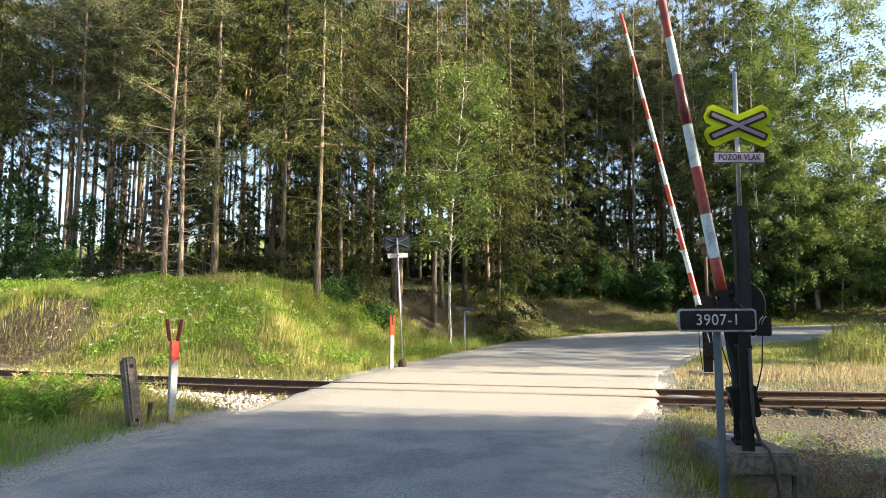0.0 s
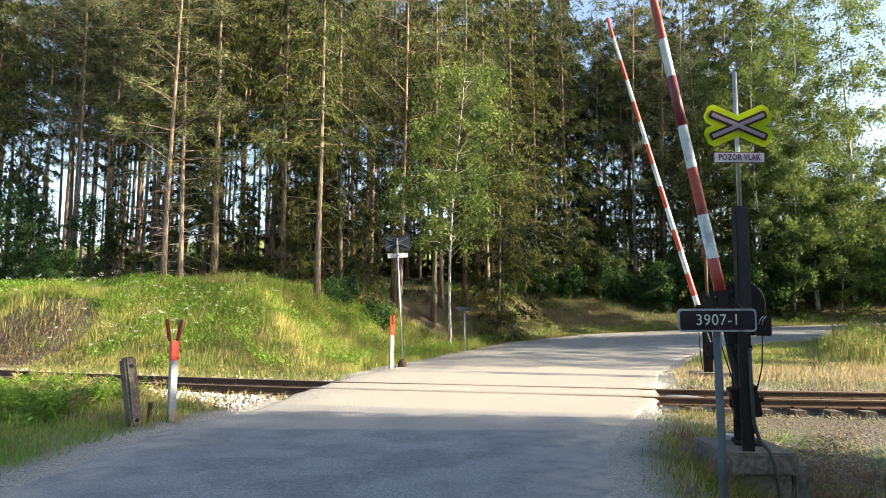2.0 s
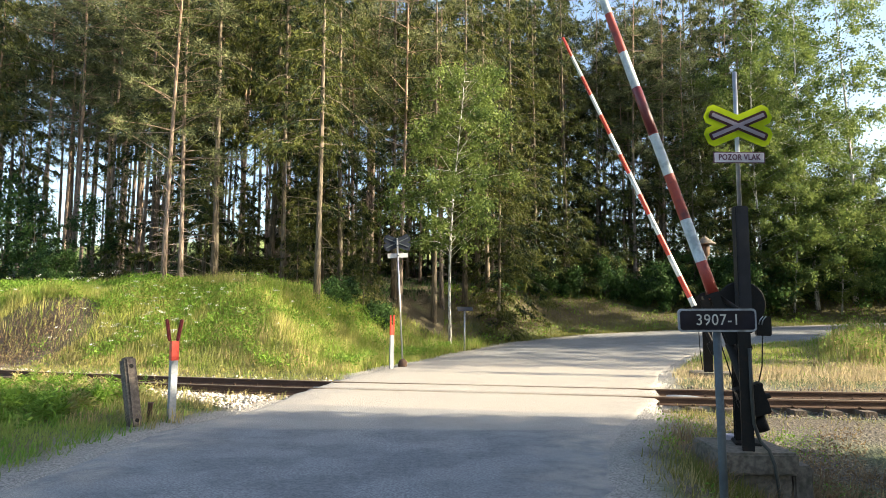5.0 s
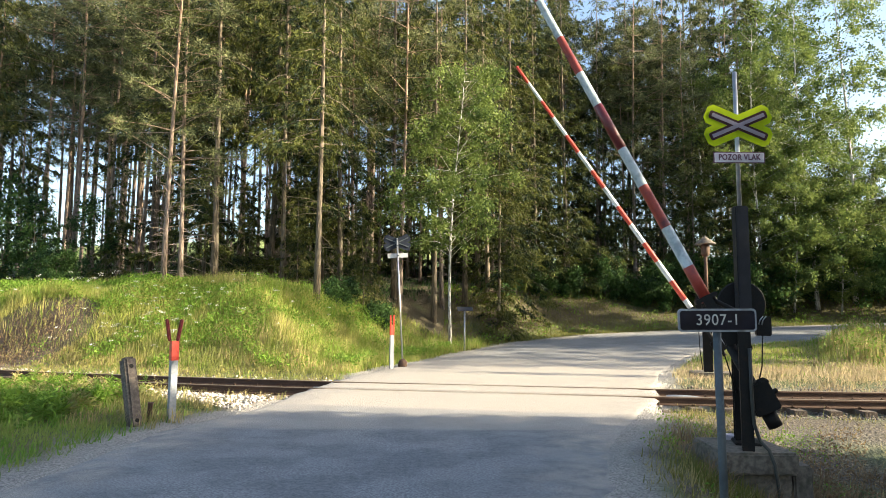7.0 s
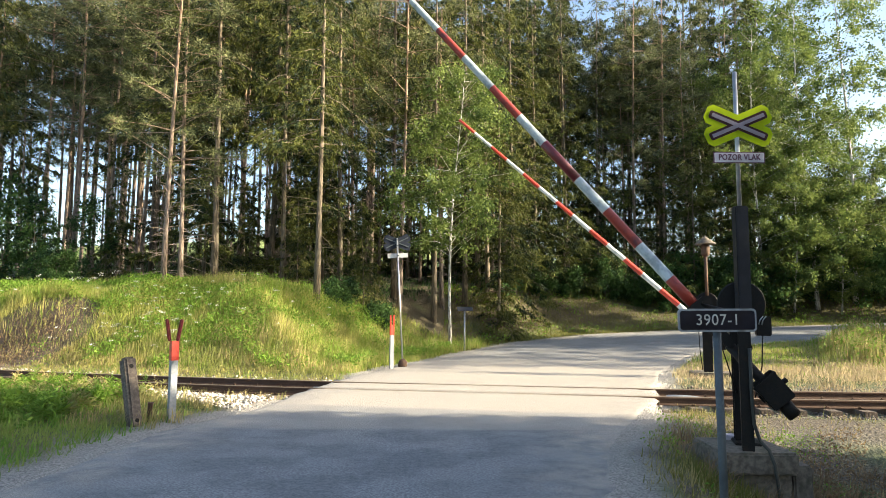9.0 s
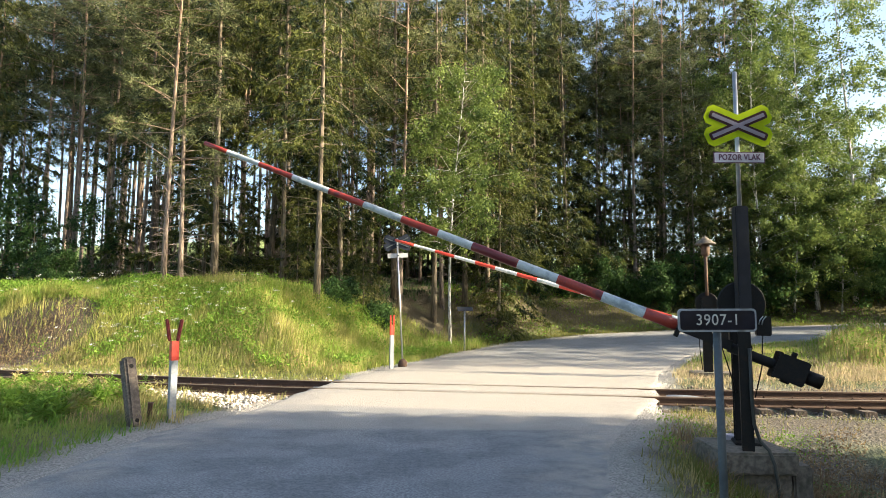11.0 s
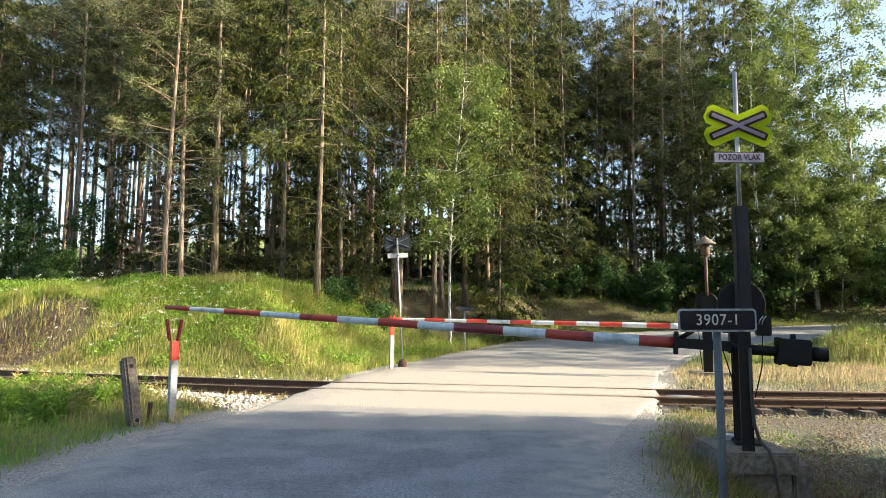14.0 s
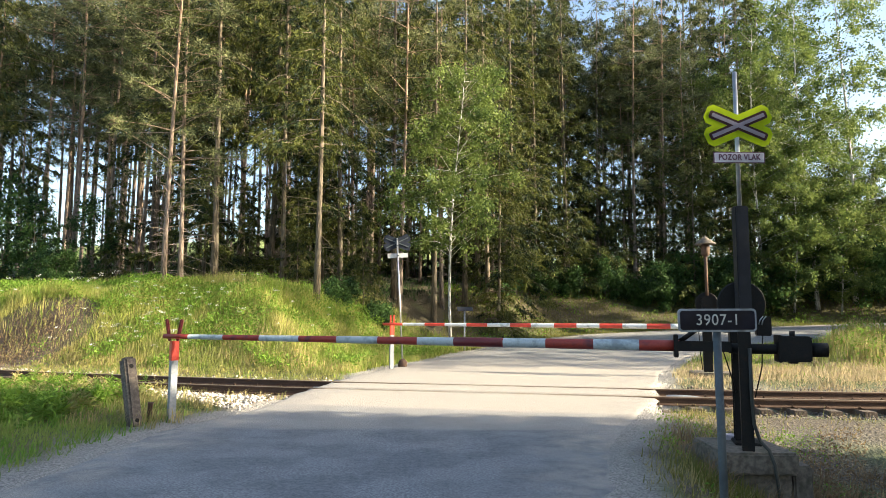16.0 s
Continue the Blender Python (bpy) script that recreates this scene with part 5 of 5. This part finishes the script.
def build_cross_sign(name, m, front, label, mast_from, mast_to, cz, lean=0.0, mast_r=0.028):
    """A warning cross on its mast. front: -1 faces -y, +1 shows its back."""
    s = empty(name, m, label, "sign", "warning crosses")
    bm = bmesh.new()
    add_tube(bm, [(0, 0, mast_from), (0, 0, mast_to)], mast_r, 12)
    part("mast", bm, M["zinc"], s, "galvanised steel mast")
    f = -1 if front else 1
    turn = Matrix() if front else pose(0, 0, 0, 0, 0, 180)
    bm = bmesh.new()
    add_plate(bm, cross_outline(0.83, 0.36, 0.132), 0.012, turn @ Matrix.Translation((0, -0.048, cz)))
    board = part("cross_board", bm, M["yellow"] if front else M["grey_paint"], s, "yellow-green cross-shaped board" if front else "grey back of the cross board")
    if front:
        for sgn in (1, -1):
            bm = bmesh.new()
            a = math.degrees(math.atan2(0.345, 0.80))
            add_plate(bm, rounded(0.80, 0.108, 0.03), 0.006, Matrix.Translation((0, -0.056 - 0.003 * (sgn > 0), cz)) @ pose(0, 0, 0, 0, -a * sgn, 0))
            part("red_bar", bm, M["sign_red"], s, "dark red border bar")
            bm = bmesh.new()
            add_plate(bm, rounded(0.73, 0.048, 0.006), 0.005, Matrix.Translation((0, -0.062 - 0.002 * (sgn > 0), cz)) @ pose(0, 0, 0, 0, -a * sgn, 0))
            part("white_bar", bm, M["bar_grey"], s, "white reflective bar")
    bm = bmesh.new()
    add_plate(bm, rounded(0.66, 0.145, 0.006), 0.01, turn @ Matrix.Translation((0, -0.045, cz - 0.42)))
    plate = part("name_plate", bm, M["letter_dark"] if front else M["letter"], s, "dark rim of the lettered plate" if front else "pale back of the lettered plate")
    if front:
        bm = bmesh.new()
        add_plate(bm, rounded(0.635, 0.122, 0.004), 0.006, Matrix.Translation((0, -0.050, cz - 0.42)))
        part("plate_face", bm, M["sheet_white"], s, "white lettered plate face")
        letters("lettering", "POZOR VLAK", 0.105, pose(0, -0.053, cz - 0.42, 90, 0, 0), M["letter_dark"], s, 0.54, 0.003)
    else:
        for sgn in (1, -1):
            bm = bmesh.new()
            add_plate(bm, rounded(0.80, 0.03, 0.004), 0.02, Matrix.Translation((0, 0.010, cz)) @ pose(0, 0, 0, 0, -23.4 * sgn, 0))
            part("stiffener", bm, M["zinc_dull"], s, "thin grey stiffening bar")
    for h in (cz + 0.1, cz - 0.1, cz - 0.42):
        bm = bmesh.new()
        add_box(bm, (0, 0, h), (mast_r * 2.6, mast_r * 2.6, 0.03), 0.004)
        part("bracket", bm, M["zinc_dull"], s)
    return s


def build_signs():
    s = build_cross_sign("warning_cross", pose(3.80, 8.45, 1.60, 0, 0, 0), True, "yellow-green railway warning cross on a steel mast above the barrier", 1.30, 3.20, 2.47)
    bm = bmesh.new()
    add_box(bm, (0, 0, 0.72), (0.165, 0.13, 1.40), 0.012)
    part("sleeve", bm, M["dark_blue"], s, "dark blue square sleeve")
    build_cross_sign("warning_cross", pose(-1.27, 21.6, 0.02, 0.5, -3.2, 4), False, "leaning back of a grey warning cross by the track", -0.1, 4.1, 3.96)
    bm = bmesh.new()
    add_tube(bm, [(-1.27, 21.6, -0.06), (-1.27, 21.6, 0.16), (-1.27, 21.6, 0.24)], [0.16, 0.13, 0.05], 10)
    tagged(ob_mesh("post_footing", bm, M["rust"]), "lump of dark footing round a sign post", "footing")
    # numbered plate by the road
    e = empty("number_sign", pose(2.06, 5.0, 0, 0, -0.5, 0), "blue-black numbered plate with pale rim on a grey post", "sign")
    bm = bmesh.new()
    add_tube(bm, [(0.012, 0.04, -0.35), (0.012, 0.04, 1.62)], 0.03, 14)
    part("post", bm, M["zinc_dull"], e, "dull grey steel post")
    bm = bmesh.new()
    add_plate(bm, rounded(0.585, 0.172, 0.03), 0.012, Matrix.Translation((0, -0.008, 1.582)))
    part("rim", bm, M["post_grey"], e, "pale metal rim")
    bm = bmesh.new()
    add_plate(bm, rounded(0.555, 0.142, 0.02), 0.008, Matrix.Translation((0, -0.013, 1.582)))
    part("plate", bm, M["sign_blue"], e, "glossy blue-black plate")
    letters("lettering", "3907-1", 0.115, pose(0.0, -0.016, 1.582, 90, 0, 0), M["letter"], e, 0.30)
    # small sign seen edge-on, up the road
    y = 29.0
    z = float(ground_z(np.array([1.0]), np.array([y]))[0])
    e = empty("road_sign", pose(0.95, y, z, 0, 0, 20), "small grey sign plate on a thin post in the grass", "sign")
    bm = bmesh.new()
    add_tube(bm, [(0, 0, -0.3), (0, 0, 1.75)], 0.035, 10)
    part("post", bm, M["zinc"], e)
    bm = bmesh.new()
    add_box(bm, (0, -0.05, 1.8), (0.72, 0.02, 0.18), 0.004, Matrix.Rotation(radians(-12), 4, "X"))
    part("plate", bm, M["grey_paint"], e, "dull grey plate")


def build_rest(name, m, h, paint, label, fork):
    """A post with a forked head that catches the boom's tip."""
    e = empty(name, m, label, "post", "boom rests")
    bm = bmesh.new()
    add_box(bm, (0, 0, (h - 0.35) / 2 - 0.12), (0.115, 0.02, h - 0.11), 0.004)
    add_box(bm, (0.0475, 0.045, (h - 0.35) / 2 - 0.12), (0.02, 0.09, h - 0.11), 0.004)
    add_box(bm, (-0.0475, 0.045, (h - 0.35) / 2 - 0.12), (0.02, 0.09, h - 0.11), 0.004)
    part("post", bm, M["post_grey"], e, "greyed white steel post")
    bm = bmesh.new()
    add_box(bm, (0, 0.04, h - 0.42), (0.126, 0.112, 0.30), 0.006)
    part("red_band", bm, M["bright_red"], e, "red painted head")
    for sgn in (-1, 1):
        bm = bmesh.new()
        if fork:
            add_box(bm, (sgn * 0.062, 0.02, h - 0.10), (0.05, 0.05, 0.34), 0.012, None)
            bmesh.ops.rotate(bm, cent=(sgn * 0.05, 0.02, h - 0.27), matrix=Matrix.Rotation(radians(10 * sgn), 3, "Y"), verts=bm.verts)
            bmesh.ops.rotate(bm, cent=(0, 0.03, 0), matrix=Matrix.Rotation(radians(48), 3, "Z"), verts=bm.verts)
        else:
            add_box(bm, (sgn * 0.05, 0.02, h - 0.12), (0.04, 0.05, 0.34), 0.01)
        part("fork_arm", bm, paint, e, "red fork arm")
    return e


def build_posts():
    build_rest("boom_rest", pose(-4.15, 10.32, 0.0, 0, 0, -52), 1.47, M["maroon"], "grey post with red forked head beside the road", True)
    build_rest("boom_rest", pose(-1.55, 20.7, 0.08, 0, 0, 20), 1.50, M["bright_red"], "grey post with bright red head beyond the track", False)
    bm = bmesh.new()
    add_box(bm, (0, 0, 0.42), (0.20, 0.17, 1.16), 0.03)
    for f in bm.faces:
        f.smooth = False
    for h in (0.86, 0.08):
        add_tube(bm, [(0.09, 0.0, h), (0.104, 0.0, h)], 0.03, 10, 1)
    p = ob_mesh("wooden_post", bm, [M["old_wood"], M["black"]])
    p.matrix_basis = pose(-4.40, 9.75, 0, 3, -13, -40)
    tagged(p, "leaning weathered timber post with bolt holes", "post")
    bm = bmesh.new()
    add_tube(bm, [(0, 0, -0.1), (0, 0, 0.22), (0.0, 0, 0.25)], [0.035, 0.035, 0.045], 10)
    p = ob_mesh("pipe_stub", bm, M["rust"])
    p.matrix_basis = pose(-4.33, 10.05, 0.06, 0, 4, 0)
    tagged(p, "short rusty pipe stub beside the timber post", "pipe")


def build_guard_rail():
    pts = [(*rail_point(x, -0.52 + 0.1 * max(0, x - 4.9)), -0.02 - 0.06 * max(0, x - 5.0)) for x in (4.7, 4.8, 4.9, 5.0, 5.1, 5.25, 5.4)]
    bm = bmesh.new()
    add_tube(bm, pts, [0.03, 0.035, 0.035, 0.035, 0.035, 0.03, 0.02], 8)
    tagged(ob_mesh("guard_rail", bm, M["zinc"]), "short pale bent guard rail end at the crossing", "guard rail")


build_ground()
build_road()
build_track()
build_ballast()
build_forest()
build_grass()
NEAR_BOOM = build_near_barrier()
FAR_BOOM = build_far_barrier()
build_signs()
build_posts()
build_guard_rail()


def motions():
    near = [(0, 81.0), (1.0, 80.85), (1.4, 80.7), (2.0, 79.8), (2.6, 78.95), (3.2, 78.65), (3.5, 78.25), (4.0, 76.6), (4.2, 75.7), (5.3, 71.2), (6.5, 65.85), (7.0, 63.7), (7.5, 61.1), (8.0, 57.9), (8.5, 54.1), (9.0, 49.7), (9.2, 47.7), (10.3, 33.2), (11.3, 16.8), (11.5, 13.4), (11.7, 9.8), (11.9, 6.1), (12.0, 4.15), (12.1, 2.5), (12.2, 0.6), (12.3, -0.37), (12.4, -0.3), (12.5, 0.1), (12.6, 0.57), (12.7, 1.15), (12.8, 1.9), (13.0, 3.05), (13.2, 3.78), (13.5, 4.27), (13.7, 4.12), (13.9, 3.6), (14.1, 2.95), (14.3, 2.1), (14.5, 1.2), (14.7, 0.25), (14.8, -0.15), (15.0, -0.2), (15.2, -0.03), (15.4, 0.12), (16.0, 0.15)]
    far = [(0, 77.6), (0.8, 77.5), (1.1, 77.2), (1.7, 75.75), (2.3, 74.8), (2.9, 74.3), (3.5, 72.5), (4.2, 70.3), (5.3, 65.2), (6.5, 59.6), (7.0, 56.9), (7.5, 54.05), (8.0, 50.95), (8.5, 47.1), (9.0, 42.4), (9.2, 40.3), (10.3, 26.0), (11.3, 11.6), (11.5, 8.2), (11.7, 4.6), (11.9, 1.4), (12.0, 0.1), (12.1, -0.2), (12.2, 0.75), (12.3, 1.75), (12.4, 2.4), (12.5, 2.85), (12.8, 2.9), (13.0, 2.25), (13.5, 1.7), (14.0, 0.95), (14.3, 0.25), (14.5, -0.05), (16.0, -0.05)]
    walk(NEAR_BOOM, [(t, pose(0, 0, NEAR_PIVOT[2], 0, a, 0)) for t, a in near])
    walk(FAR_BOOM, [(t, pose(0, 0, FAR_PIVOT[2], 0, a, 0)) for t, a in far])


motions()
